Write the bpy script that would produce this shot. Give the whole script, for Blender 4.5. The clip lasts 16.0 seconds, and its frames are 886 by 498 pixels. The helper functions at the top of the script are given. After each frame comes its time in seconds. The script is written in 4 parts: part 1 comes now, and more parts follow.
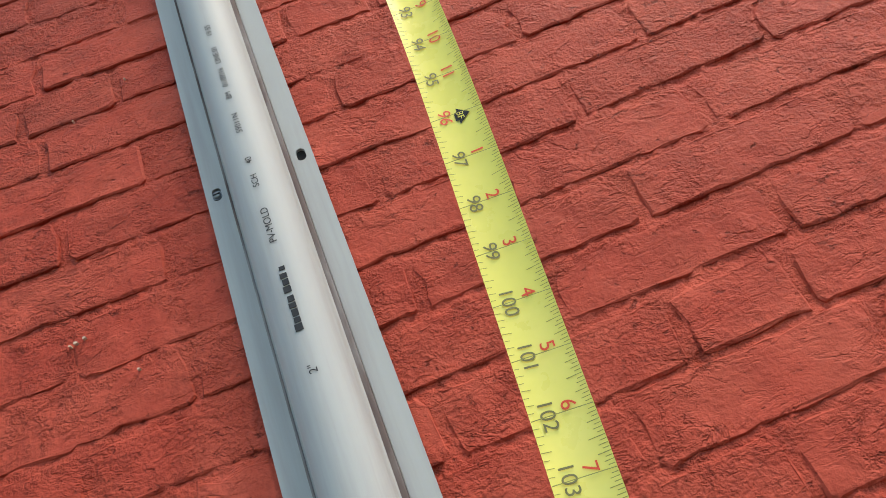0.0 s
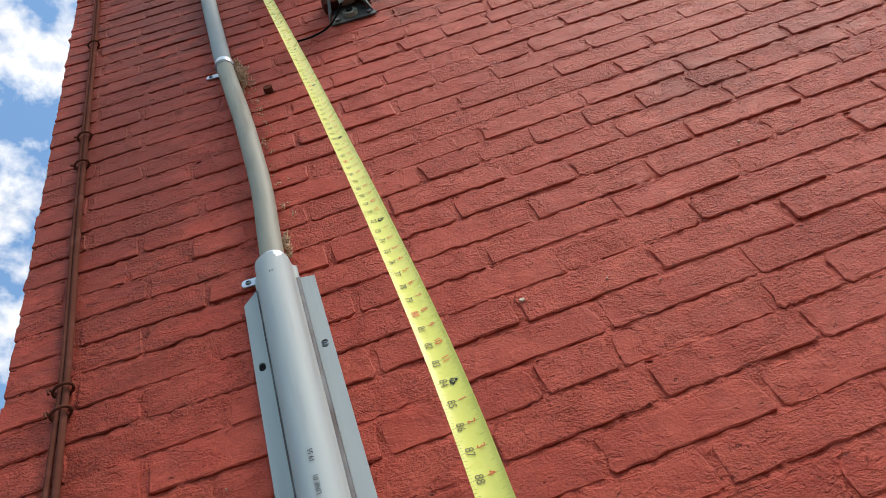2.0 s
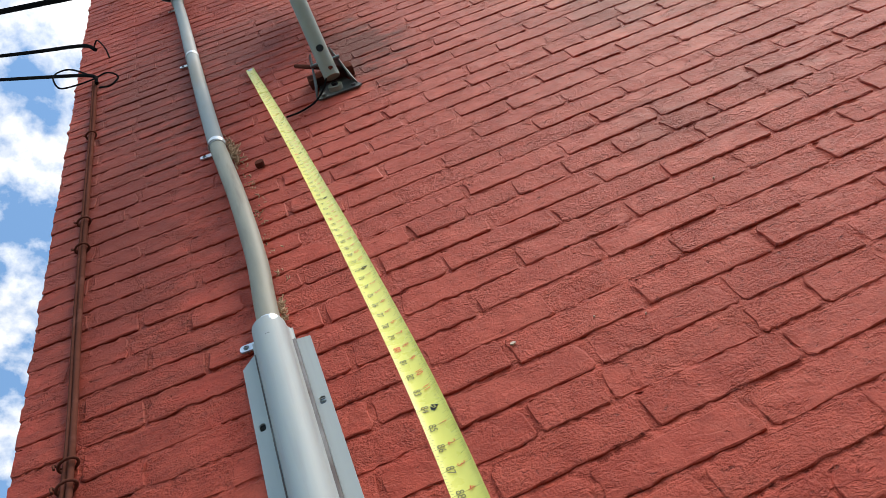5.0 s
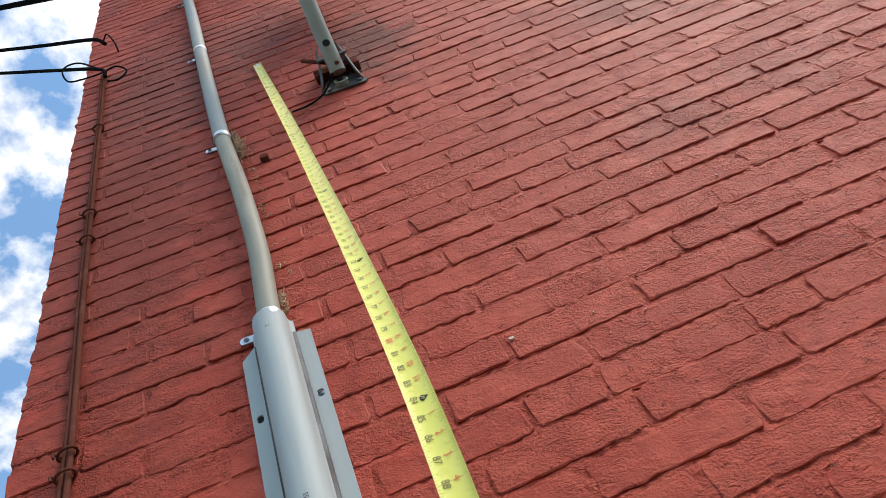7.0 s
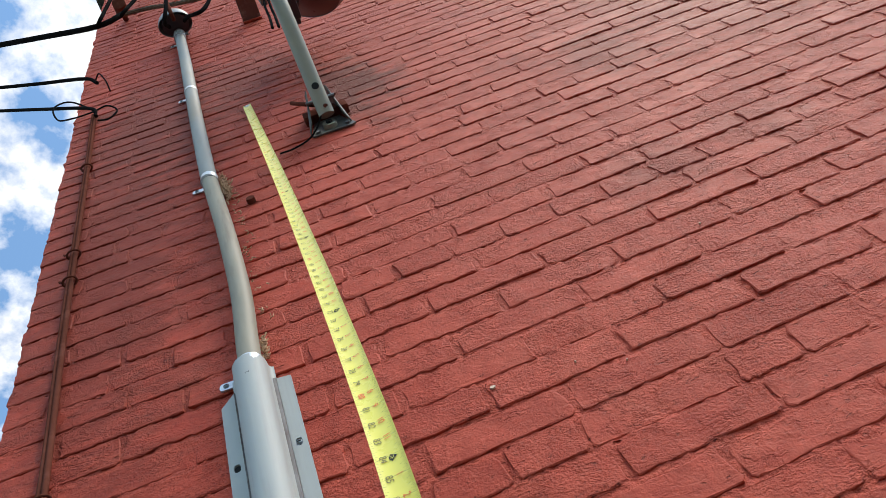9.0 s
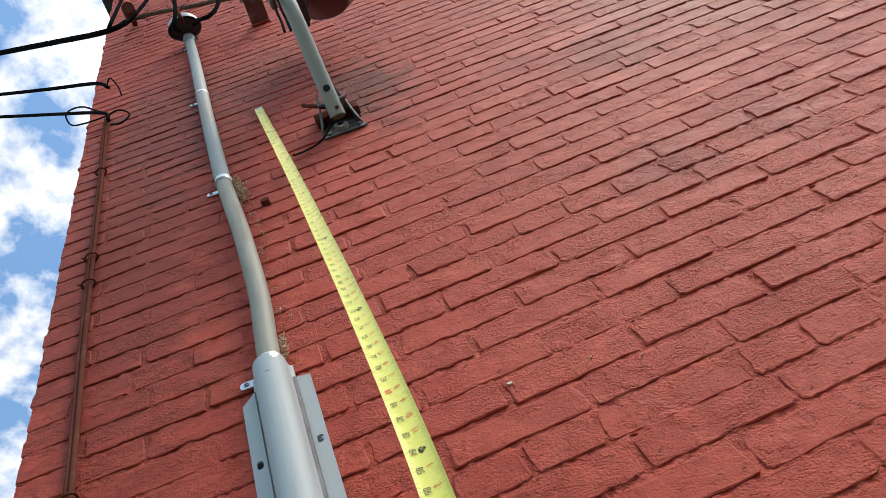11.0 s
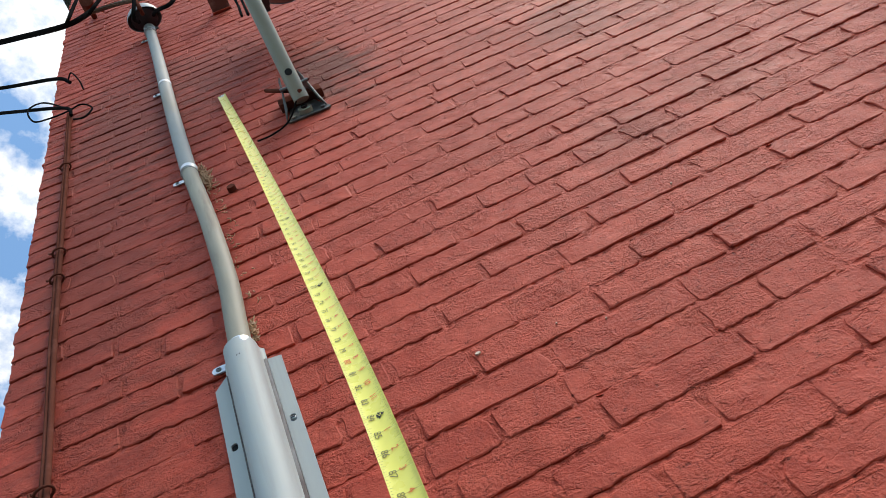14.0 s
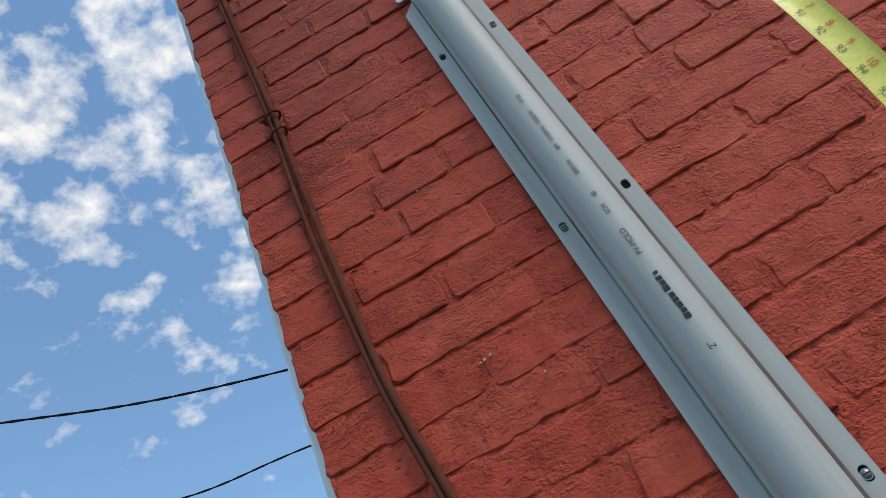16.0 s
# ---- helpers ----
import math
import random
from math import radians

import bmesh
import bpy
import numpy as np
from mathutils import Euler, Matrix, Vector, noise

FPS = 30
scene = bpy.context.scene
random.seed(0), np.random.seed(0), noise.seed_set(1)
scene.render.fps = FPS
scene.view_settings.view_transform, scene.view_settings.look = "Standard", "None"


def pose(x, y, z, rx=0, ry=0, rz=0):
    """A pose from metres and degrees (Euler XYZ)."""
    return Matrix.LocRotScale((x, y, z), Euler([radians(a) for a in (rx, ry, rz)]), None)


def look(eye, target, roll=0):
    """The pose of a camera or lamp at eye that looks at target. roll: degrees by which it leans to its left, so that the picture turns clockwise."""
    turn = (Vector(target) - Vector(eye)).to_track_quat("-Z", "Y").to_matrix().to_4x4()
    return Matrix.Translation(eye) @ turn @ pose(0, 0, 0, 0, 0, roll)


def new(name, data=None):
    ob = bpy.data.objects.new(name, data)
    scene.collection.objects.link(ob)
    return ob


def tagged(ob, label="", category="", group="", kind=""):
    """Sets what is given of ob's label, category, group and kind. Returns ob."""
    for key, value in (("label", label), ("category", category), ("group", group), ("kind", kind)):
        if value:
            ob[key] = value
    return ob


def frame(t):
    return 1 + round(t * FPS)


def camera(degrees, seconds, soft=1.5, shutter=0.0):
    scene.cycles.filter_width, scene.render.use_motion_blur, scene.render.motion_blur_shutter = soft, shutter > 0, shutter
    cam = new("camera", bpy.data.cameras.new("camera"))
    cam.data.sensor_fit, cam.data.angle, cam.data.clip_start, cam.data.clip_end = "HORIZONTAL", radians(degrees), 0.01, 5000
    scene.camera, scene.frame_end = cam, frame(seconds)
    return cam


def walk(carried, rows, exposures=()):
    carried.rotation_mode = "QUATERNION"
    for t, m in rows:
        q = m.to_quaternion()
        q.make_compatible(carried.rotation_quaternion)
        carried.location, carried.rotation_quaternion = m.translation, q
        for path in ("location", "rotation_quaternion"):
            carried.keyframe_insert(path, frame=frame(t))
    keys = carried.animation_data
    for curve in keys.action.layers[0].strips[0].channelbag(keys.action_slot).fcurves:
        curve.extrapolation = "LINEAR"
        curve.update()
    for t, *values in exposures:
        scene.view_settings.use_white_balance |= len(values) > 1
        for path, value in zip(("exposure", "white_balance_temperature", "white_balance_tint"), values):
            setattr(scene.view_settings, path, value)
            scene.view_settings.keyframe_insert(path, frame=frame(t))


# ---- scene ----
cam = camera(56.2, 16.0, soft=0.8)
PATH = [
    (0, (0.0177, -0.6502, 1.5908), (0.1628, 1.2803, 2.9407), -24.9),
    (0.5, (0.0330, -0.7198, 1.6427), (0.2749, 1.0337, 3.2027), -25.6),
    (1, (0.0413, -0.7882, 1.6887), (0.3280, 0.8449, 3.3667), -26.7),
    (1.5, (0.0460, -0.8213, 1.7053), (0.3233, 0.7340, 3.4576), -27.1),
    (2, (0.0484, -0.8366, 1.7171), (0.3033, 0.6112, 3.5638), -27.3),
    (2.5, (0.0425, -0.8602, 1.7135), (0.2844, 0.5027, 3.6263), -29.6),
    (3, (0.0602, -0.8000, 1.7017), (0.2879, 0.5900, 3.5956), -32.2),
    (3.5, (0.0673, -0.8142, 1.6769), (0.3292, 0.5593, 3.5779), -33.2),
    (4, (0.0696, -0.8236, 1.6734), (0.3788, 0.5015, 3.6015), -34.9),
    (4.5, (0.0590, -0.8272, 1.6687), (0.3776, 0.4602, 3.6204), -34.9),
    (7, (0.0708, -0.8166, 1.6569), (0.3552, 0.4649, 3.6180), -32.7),
    (7.5, (0.0826, -0.8343, 1.6640), (0.3870, 0.4130, 3.6440), -33.6),
    (8, (0.0944, -0.8225, 1.6640), (0.4236, 0.3918, 3.6593), -34.4),
    (10.5, (0.0826, -0.8307, 1.6533), (0.4248, 0.3670, 3.6570), -35.3),
    (11, (0.0755, -0.8378, 1.6486), (0.4000, 0.3611, 3.6558), -35.1),
    (11.5, (0.0755, -0.8378, 1.6474), (0.3823, 0.3623, 3.6558), -34.8),
    (12, (0.0826, -0.8425, 1.6474), (0.3929, 0.3505, 3.6605), -35.1),
    (12.5, (0.0802, -0.8555, 1.6451), (0.4095, 0.3280, 3.6605), -36.1),
    (13, (0.0944, -0.8543, 1.6404), (0.4602, 0.3257, 3.6511), -38.3),
    (13.5, (0.1062, -0.8354, 1.6321), (0.5098, 0.3788, 3.6157), -39.7),
    (14, (0.0932, -0.8248, 1.6262), (0.4484, 0.4295, 3.5933), -38.5),
    (14.5, (0.0578, -0.8236, 1.6238), (0.2407, 0.5216, 3.5543), -34.7),
    (15, (0.0094, -0.8154, 1.5979), (-0.0590, 0.6525, 3.4434), -29.9),
    (15.5, (-0.0956, -0.8366, 1.5625), (-0.2490, 0.7399, 3.3124), -28.2),
    (16, (-0.2183, -0.8461, 1.5436), (-0.3410, 0.9133, 3.1130), -28.5),
]
walk(cam, [(t, look(eye, target, roll)) for t, eye, target, roll in PATH],
     [(0.0, 0.56, 7850, 14), (0.5, 0.75, 7700, 13), (1.4, 0.72, 7450, 12), (2.3, 0.24, 7100, 10), (3.3, 0.35, 7100, 10), (4.5, 0.42, 7100, 10), (14.0, 0.43, 7100, 10), (15.0, 0.16, 6950, 10), (16.0, -0.02, 7000, 10)])

# ---- world, sun ----
SUN_DIR = Vector((0.52, -0.33, 0.79)).normalized()
world = bpy.data.worlds.new("world")
scene.world = world
world.use_nodes = True
wn = world.node_tree
wn.nodes.clear()


def wnode(kind, **inputs):
    n = wn.nodes.new(kind)
    for k, v in inputs.items():
        n.inputs[k].default_value = v
    return n


sky = wnode("ShaderNodeTexSky")
sky.sky_type = "NISHITA"
sky.sun_disc = False
sky.sun_elevation = math.asin(SUN_DIR.z)
sky.sun_rotation = math.atan2(SUN_DIR.x, SUN_DIR.y)
sky.air_density, sky.dust_density, sky.ozone_density = 1.0, 0.05, 0.8
tc = wnode("ShaderNodeTexCoord")
mp = wnode("ShaderNodeMapping")
mp.inputs["Scale"].default_value = (1.0, 1.0, 1.5)
mp.inputs["Location"].default_value = (0.37, 0.1, 0.2)
cl = wnode("ShaderNodeTexNoise", Scale=15.0, Detail=9.0, Roughness=0.56)
ramp = wnode("ShaderNodeValToRGB")
ramp.color_ramp.elements[0].position, ramp.color_ramp.elements[1].position = 0.45, 0.66
shade = wnode("ShaderNodeTexNoise", Scale=14.0, Detail=5.0)
tone = wnode("ShaderNodeMixRGB", Color1=(3.0, 3.15, 3.4, 1), Color2=(5.0, 5.08, 5.2, 1))
mixc = wnode("ShaderNodeMixRGB")
bg = wnode("ShaderNodeBackground", Strength=0.25)
wo = wnode("ShaderNodeOutputWorld")
L = wn.links.new
L(tc.outputs["Generated"], mp.inputs["Vector"])
L(mp.outputs[0], cl.inputs["Vector"])
L(mp.outputs[0], shade.inputs["Vector"])
sepz = wnode("ShaderNodeSeparateXYZ")
L(tc.outputs["Generated"], sepz.inputs[0])
cover = wnode("ShaderNodeMath")
cover.operation = "MULTIPLY_ADD"
cover.inputs[1].default_value = 0.52
L(sepz.outputs["Z"], cover.inputs[0])
lower = wnode("ShaderNodeMath")
lower.operation = "SUBTRACT"
lower.inputs[1].default_value = 0.52 * 0.85
L(cl.outputs["Fac"], lower.inputs[0])
L(lower.outputs[0], cover.inputs[2])
L(cover.outputs[0], ramp.inputs[0])
L(shade.outputs["Fac"], tone.inputs[0])
L(ramp.outputs[0], mixc.inputs[0])
clear = wnode("ShaderNodeMixRGB", Fac=1.0, Color2=(0.80, 0.99, 1.04, 1))
clear.blend_type = "MULTIPLY"
L(sky.outputs[0], clear.inputs[1])
L(clear.outputs[0], mixc.inputs[1])
L(tone.outputs[0], mixc.inputs[2])
L(mixc.outputs[0], bg.inputs[0])
L(bg.outputs[0], wo.inputs[0])

sun = new("sun", bpy.data.lights.new("sun", "SUN"))
sun.data.energy, sun.data.angle, sun.data.color = 2.75, radians(24), (1.0, 0.96, 0.9)
sun.matrix_world = look(SUN_DIR * 30, (0, 0, 0))


# ---- materials ----
def material(name, base, rough=0.6, metal=0.0, vary=0.12, grain=60.0, bump=0.15, depth=0.002, spots=None, spot_scale=6.0, spot_at=(0.55, 0.7), stretch=(1, 1, 1), spec=0.35):
    """A surface with two scales of variation, at real size, and optional stains of a second colour."""
    m = bpy.data.materials.new(name)
    m.use_nodes = True
    nt = m.node_tree
    bs = nt.nodes["Principled BSDF"]
    bs.inputs["Metallic"].default_value = metal
    bs.inputs["Specular IOR Level"].default_value = spec
    geo = nt.nodes.new("ShaderNodeNewGeometry")
    mapn = nt.nodes.new("ShaderNodeMapping")
    mapn.inputs["Scale"].default_value = stretch
    nt.links.new(geo.outputs["Position"], mapn.inputs["Vector"])

    def noise_node(scale, detail, rough_=0.55):
        n = nt.nodes.new("ShaderNodeTexNoise")
        n.inputs["Scale"].default_value, n.inputs["Detail"].default_value, n.inputs["Roughness"].default_value = scale, detail, rough_
        nt.links.new(mapn.outputs[0], n.inputs["Vector"])
        return n

    big, fine = noise_node(grain / 12, 4), noise_node(grain, 5)
    hsv = nt.nodes.new("ShaderNodeMixRGB")
    hsv.blend_type = "MULTIPLY"
    hsv.inputs[0].default_value = 1.0
    r1 = nt.nodes.new("ShaderNodeValToRGB")
    lo, hi = 1 - vary * 1.6, 1 + vary * 0.6
    r1.color_ramp.elements[0].position, r1.color_ramp.elements[1].position = 0.25, 0.75
    r1.color_ramp.elements[0].color, r1.color_ramp.elements[1].color = (lo, lo, lo, 1), (hi, hi, hi, 1)
    add = nt.nodes.new("ShaderNodeMath")
    add.operation = "MULTIPLY_ADD"
    add.inputs[1].default_value = 0.4
    mul = nt.nodes.new("ShaderNodeMath")
    mul.operation = "MULTIPLY"
    mul.inputs[1].default_value = 0.6
    nt.links.new(big.outputs["Fac"], mul.inputs[0])
    nt.links.new(fine.outputs["Fac"], add.inputs[0])
    nt.links.new(mul.outputs[0], add.inputs[2])
    nt.links.new(add.outputs[0], r1.inputs[0])
    hsv.inputs[1].default_value = (*base, 1)
    nt.links.new(r1.outputs[0], hsv.inputs[2])
    col = hsv
    if spots:
        st = noise_node(spot_scale, 6, 0.62)
        rs = nt.nodes.new("ShaderNodeValToRGB")
        rs.color_ramp.elements[0].position, rs.color_ramp.elements[1].position = spot_at
        mix = nt.nodes.new("ShaderNodeMixRGB")
        nt.links.new(st.outputs["Fac"], rs.inputs[0])
        nt.links.new(rs.outputs[0], mix.inputs[0])
        nt.links.new(col.outputs[0], mix.inputs[1])
        mix.inputs[2].default_value = (*spots, 1)
        col = mix
    nt.links.new(col.outputs[0], bs.inputs["Base Color"])
    rr = nt.nodes.new("ShaderNodeMapRange")
    rr.inputs["To Min"].default_value, rr.inputs["To Max"].default_value = max(0.05, rough - 0.12), min(1, rough + 0.1)
    nt.links.new(fine.outputs["Fac"], rr.inputs["Value"])
    nt.links.new(rr.outputs[0], bs.inputs["Roughness"])
    bp = nt.nodes.new("ShaderNodeBump")
    bp.inputs["Strength"].default_value, bp.inputs["Distance"].default_value = bump, depth
    nt.links.new(add.outputs[0], bp.inputs["Height"])
    nt.links.new(bp.outputs[0], bs.inputs["Normal"])
    return m


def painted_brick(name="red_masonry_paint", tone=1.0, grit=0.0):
    """Thick red masonry paint over old brick: blisters, drips and pits, dusty and faded in places."""
    m = bpy.data.materials.new(name)
    m.use_nodes = True
    nt = m.node_tree
    bs = nt.nodes["Principled BSDF"]
    N, K = nt.nodes.new, nt.links.new
    geo = N("ShaderNodeNewGeometry")
    info = N("ShaderNodeObjectInfo")

    def tex(scale, detail, rough=0.55, stretch=(1, 1, 1), dist=0.0):
        mp_ = N("ShaderNodeMapping")
        mp_.inputs["Scale"].default_value = stretch
        K(geo.outputs["Position"], mp_.inputs["Vector"])
        n = N("ShaderNodeTexNoise")
        n.inputs["Scale"].default_value, n.inputs["Detail"].default_value = scale, detail
        n.inputs["Roughness"].default_value, n.inputs["Distortion"].default_value = rough, dist
        K(mp_.outputs[0], n.inputs["Vector"])
        return n.outputs["Fac"]

    def ramp_(src, p0, p1, c0=(0, 0, 0, 1), c1=(1, 1, 1, 1)):
        r = N("ShaderNodeValToRGB")
        r.color_ramp.elements[0].position, r.color_ramp.elements[1].position = p0, p1
        r.color_ramp.elements[0].color, r.color_ramp.elements[1].color = c0, c1
        K(src, r.inputs[0])
        return r.outputs[0]

    def math_(op, a, b, c=None):
        n = N("ShaderNodeMath")
        n.operation = op
        for i, v in enumerate((a, b, c)):
            if v is None:
                continue
            if isinstance(v, (int, float)):
                n.inputs[i].default_value = v
            else:
                K(v, n.inputs[i])
        return n.outputs[0]

    def mix_(fac, a, b, mode="MIX"):
        n = N("ShaderNodeMixRGB")
        n.blend_type = mode
        for i, v in enumerate((fac, a, b)):
            if isinstance(v, tuple):
                n.inputs[i].default_value = v
            elif isinstance(v, (int, float)):
                n.inputs[i].default_value = v
            else:
                K(v, n.inputs[i])
        return n.outputs[0]

    # one random number for each brick, single or joined
    own = math_("FRACT", math_("ADD", info.outputs["Random"], geo.outputs["Random Per Island"]), 0)
    rugged = ramp_(own, 0.35, 1.0)
    broad, mid, fine = tex(1.7, 4), tex(14, 5), tex(120, 5, 0.6)
    col = mix_(ramp_(broad, 0.3, 0.7), PAINT_A, PAINT_B)
    col = mix_(math_("MULTIPLY", ramp_(mid, 0.38, 0.68), 0.75), col, PAINT_C)
    col = mix_(math_("MULTIPLY", ramp_(math_("FRACT", math_("MULTIPLY", own, 7.3), 0), 0.2, 1.0), 0.34), col, PAINT_D)
    # grime in loose drifts
    col = mix_(math_("MULTIPLY", ramp_(tex(3.2, 7, 0.65, (1, 1, 0.7)), 0.58, 0.74), 0.22), col, (0.14, 0.028, 0.017, 1))
    # dusty skin of paint, mottled in cm and mm; low grain carries painted shade
    grain_ = ramp_(tex(230, 3, 0.62), 0.34, 0.64)
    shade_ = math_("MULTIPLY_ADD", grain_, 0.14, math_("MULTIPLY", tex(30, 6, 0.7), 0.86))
    col = mix_(1.0, col, ramp_(shade_, 0.32, 0.74, (0.74, 0.70, 0.68, 1), (1.20, 1.21, 1.22, 1)), "MULTIPLY")
    col = mix_(1.0, col, (tone, tone, tone, 1), "MULTIPLY")
    # run-down soot in patches of their own
    # the broad last patch also tones down the sheen at right, in colour
    for cx, cz, rx_, rz_, amount in ((0.38, 4.15, 0.17, 0.36, 1.0), (-0.38, 3.6, 0.26, 1.3, 0.62), (-0.22, 4.5, 0.30, 0.7, 0.75), (0.08, 4.65, 0.24, 0.4, 0.6), (1.05, 3.05, 0.12, 0.14, 0.3), (1.02, 3.70, 0.14, 0.2, 0.45), (0.80, 3.02, 0.12, 0.14, 0.4), (1.45, 3.9, 0.45, 0.6, 0.35)):
        sep = N("ShaderNodeMapping")
        sep.inputs["Location"].default_value = (-cx / rx_, 0, -cz / rz_)
        sep.inputs["Scale"].default_value = (1 / rx_, 0, 1 / rz_)
        K(geo.outputs["Position"], sep.inputs["Vector"])
        ln = N("ShaderNodeVectorMath")
        ln.operation = "LENGTH"
        K(sep.outputs[0], ln.inputs[0])
        d = math_("ADD", ln.outputs["Value"], math_("MULTIPLY_ADD", tex(15, 7, 0.72, (0.55, 1, 1.5)), 3.0, -1.6))
        col = mix_(math_("MULTIPLY", math_("SUBTRACT", 1.0, ramp_(d, 0.35, 1.15)), amount), col, (0.155, 0.028, 0.017, 1))
    # pits where the skin of paint is open, thicker on rugged bricks
    patch = ramp_(tex(9, 4, 0.65), 0.46, 0.62)
    worn = math_("MINIMUM", math_("MULTIPLY_ADD", rugged, 0.8, math_("MULTIPLY", patch, 0.6)), 1.0)
    nicks = ramp_(tex(58, 5, 0.75, (0.75, 1, 1.3), 0.3), 0.32, 0.38)
    specks = math_("MAXIMUM", ramp_(tex(125, 4, 0.7), 0.33, 0.40), math_("SUBTRACT", 1.0, worn))
    pits = math_("MINIMUM", nicks, specks)
    # dirt and the shade that the bump lacks, both put into the pit colour
    col = mix_(math_("MULTIPLY", math_("SUBTRACT", 1.0, pits), 0.60), col, (0.115, 0.021, 0.013, 1))
    K(col, bs.inputs["Base Color"])
    rough = math_("MULTIPLY_ADD", fine, 0.25, 0.50)
    K(rough, bs.inputs["Roughness"])
    bs.inputs["Specular IOR Level"].default_value = 0.16
    bs.inputs["Specular Tint"].default_value = (1.0, 0.74, 0.66, 1)
    # relief: shallow lumps, edges of paint flakes, sandy grain
    lump = tex(20, 3, 0.5)
    flake = tex(21, 5, 0.68, (0.75, 1, 1.3), 0.35)
    lip = math_("SUBTRACT", 1.0, math_("MINIMUM", math_("MULTIPLY", math_("ABSOLUTE", math_("SUBTRACT", flake, 0.47), 0), 30.0), 1.0))
    shelf = ramp_(flake, 0.455, 0.475)
    h = math_("MULTIPLY", lump, 0.42)
    h = math_("ADD", h, math_("MULTIPLY", math_("SUBTRACT", shelf, math_("MULTIPLY", lip, 0.8)), math_("MULTIPLY_ADD", patch, 0.20, 0.05)))
    h = math_("ADD", h, math_("MULTIPLY", tex(95, 4, 0.65, (0.8, 1, 1.2)), math_("MULTIPLY_ADD", worn, 0.15, 0.05)))
    h = math_("ADD", h, math_("MULTIPLY", grain_, math_("MULTIPLY_ADD", worn, 0.13, 0.05 + grit)))
    h = math_("ADD", h, math_("MULTIPLY", pits, 0.44))
    curls = math_("MULTIPLY", ramp_(tex(88, 3, 0.6, (0.8, 1, 1.25), 0.4), 0.60, 0.65), worn)
    h = math_("ADD", h, math_("MULTIPLY", curls, 0.24))
    bp = N("ShaderNodeBump")
    bp.inputs["Strength"].default_value, bp.inputs["Distance"].default_value = 1.0, 0.0062
    K(h, bp.inputs["Height"])
    K(bp.outputs[0], bs.inputs["Normal"])
    return m


PAINT_A, PAINT_B = (0.44, 0.062, 0.036, 1), (0.385, 0.051, 0.030, 1)
PAINT_C, PAINT_D = (0.50, 0.088, 0.052, 1), (0.315, 0.040, 0.024, 1)
RED = painted_brick()
# mortar joints: a touch darker and grittier than the brick faces
JOINT = painted_brick("red_paint_over_gritty_mortar", 0.97, 0.16)
PVC = material("grey_pvc", (0.385, 0.388, 0.368), 0.64, 0, 0.12, 55, 0.12, 0.0006, spots=(0.30, 0.285, 0.27), spot_scale=34, spot_at=(0.5, 0.75), stretch=(1, 1, 0.06))
CONDUIT = material("weathered_conduit", (0.32, 0.28, 0.215), 0.58, 0, 0.22, 50, 0.2, 0.0006, spots=(0.20, 0.16, 0.12), spot_scale=14, stretch=(1.5, 1.5, 0.2), spec=0.2)
PIPE = material("pale_weathered_pipe", (0.29, 0.29, 0.275), 0.62, 0, 0.14, 40, 0.15, 0.0006, spots=(0.27, 0.245, 0.205), spot_scale=9, spot_at=(0.48, 0.68), stretch=(1.5, 1.5, 0.3), spec=0.2)
ZINC = material("galvanised_strap", (0.62, 0.64, 0.66), 0.35, 0.5, 0.1, 90, 0.1, 0.0004)
STEEL = material("dull_bolt_steel", (0.20, 0.21, 0.21), 0.35, 0.8, 0.25, 120, 0.2, 0.0005)
# near-black standing for the shade inside holes, also used on one dark bolt
HOLE = material("dark_hollow", (0.012, 0.011, 0.011), 0.9, 0, 0.2, 60, 0.1, 0.001)
TICK_INK = material("faint_tick_ink", (0.30, 0.26, 0.07), 0.5, 0, 0.2, 200, 0.05, 0.0002, spec=0.2)
TAPE_INK = material("worn_black_ink", (0.19, 0.17, 0.07), 0.5, 0, 0.2, 200, 0.05, 0.0002, spec=0.2)
RUST = material("dull_rusty_bracket_paint", (0.17, 0.095, 0.075), 0.5, 0.1, 0.25, 60, 0.2, 0.0006, spots=(0.25, 0.20, 0.17), spot_scale=18)
# colour of the shade and wall reflection beside the guard channel
FILLET_SHADE = material("brown_fillet_shade", (0.155, 0.115, 0.105), 0.8, 0, 0.3, 50, 0.2, 0.0005, spots=(0.27, 0.25, 0.24), spot_scale=30, spot_at=(0.45, 0.7), stretch=(1, 1, 0.25), spec=0.1)
INK = material("black_ink", (0.035, 0.036, 0.038), 0.6, 0, 0.2, 200, 0.05, 0.0002, spec=0.12)
RED_INK = material("red_ink", (0.78, 0.07, 0.03), 0.5, 0, 0.1, 200, 0.05, 0.0002)
FADED_INK = material("faded_black_ink", (0.045, 0.047, 0.052), 0.6, 0, 0.4, 300, 0.05, 0.0002, spec=0.12)
YELLOW = material("yellow_blade", (0.79, 0.68, 0.13), 0.30, 0, 0.08, 50, 0.05, 0.0003, spots=(0.84, 0.70, 0.16), spot_scale=10)
BROWN = material("brown_painted_cable", (0.135, 0.043, 0.029), 0.5, 0, 0.25, 60, 0.3, 0.0008, spots=(0.16, 0.055, 0.04), spot_scale=22, spec=0.0)
BLACK = material("black_cable_jacket", (0.013, 0.012, 0.012), 0.75, 0, 0.3, 60, 0.2, 0.0008, spots=(0.028, 0.024, 0.022), spot_scale=12, spec=0.0)
ROPE = material("weathered_twisted_wire", (0.20, 0.135, 0.095), 0.7, 0, 0.35, 60, 0.4, 0.001, spots=(0.10, 0.06, 0.045), spot_scale=20, spec=0.12)
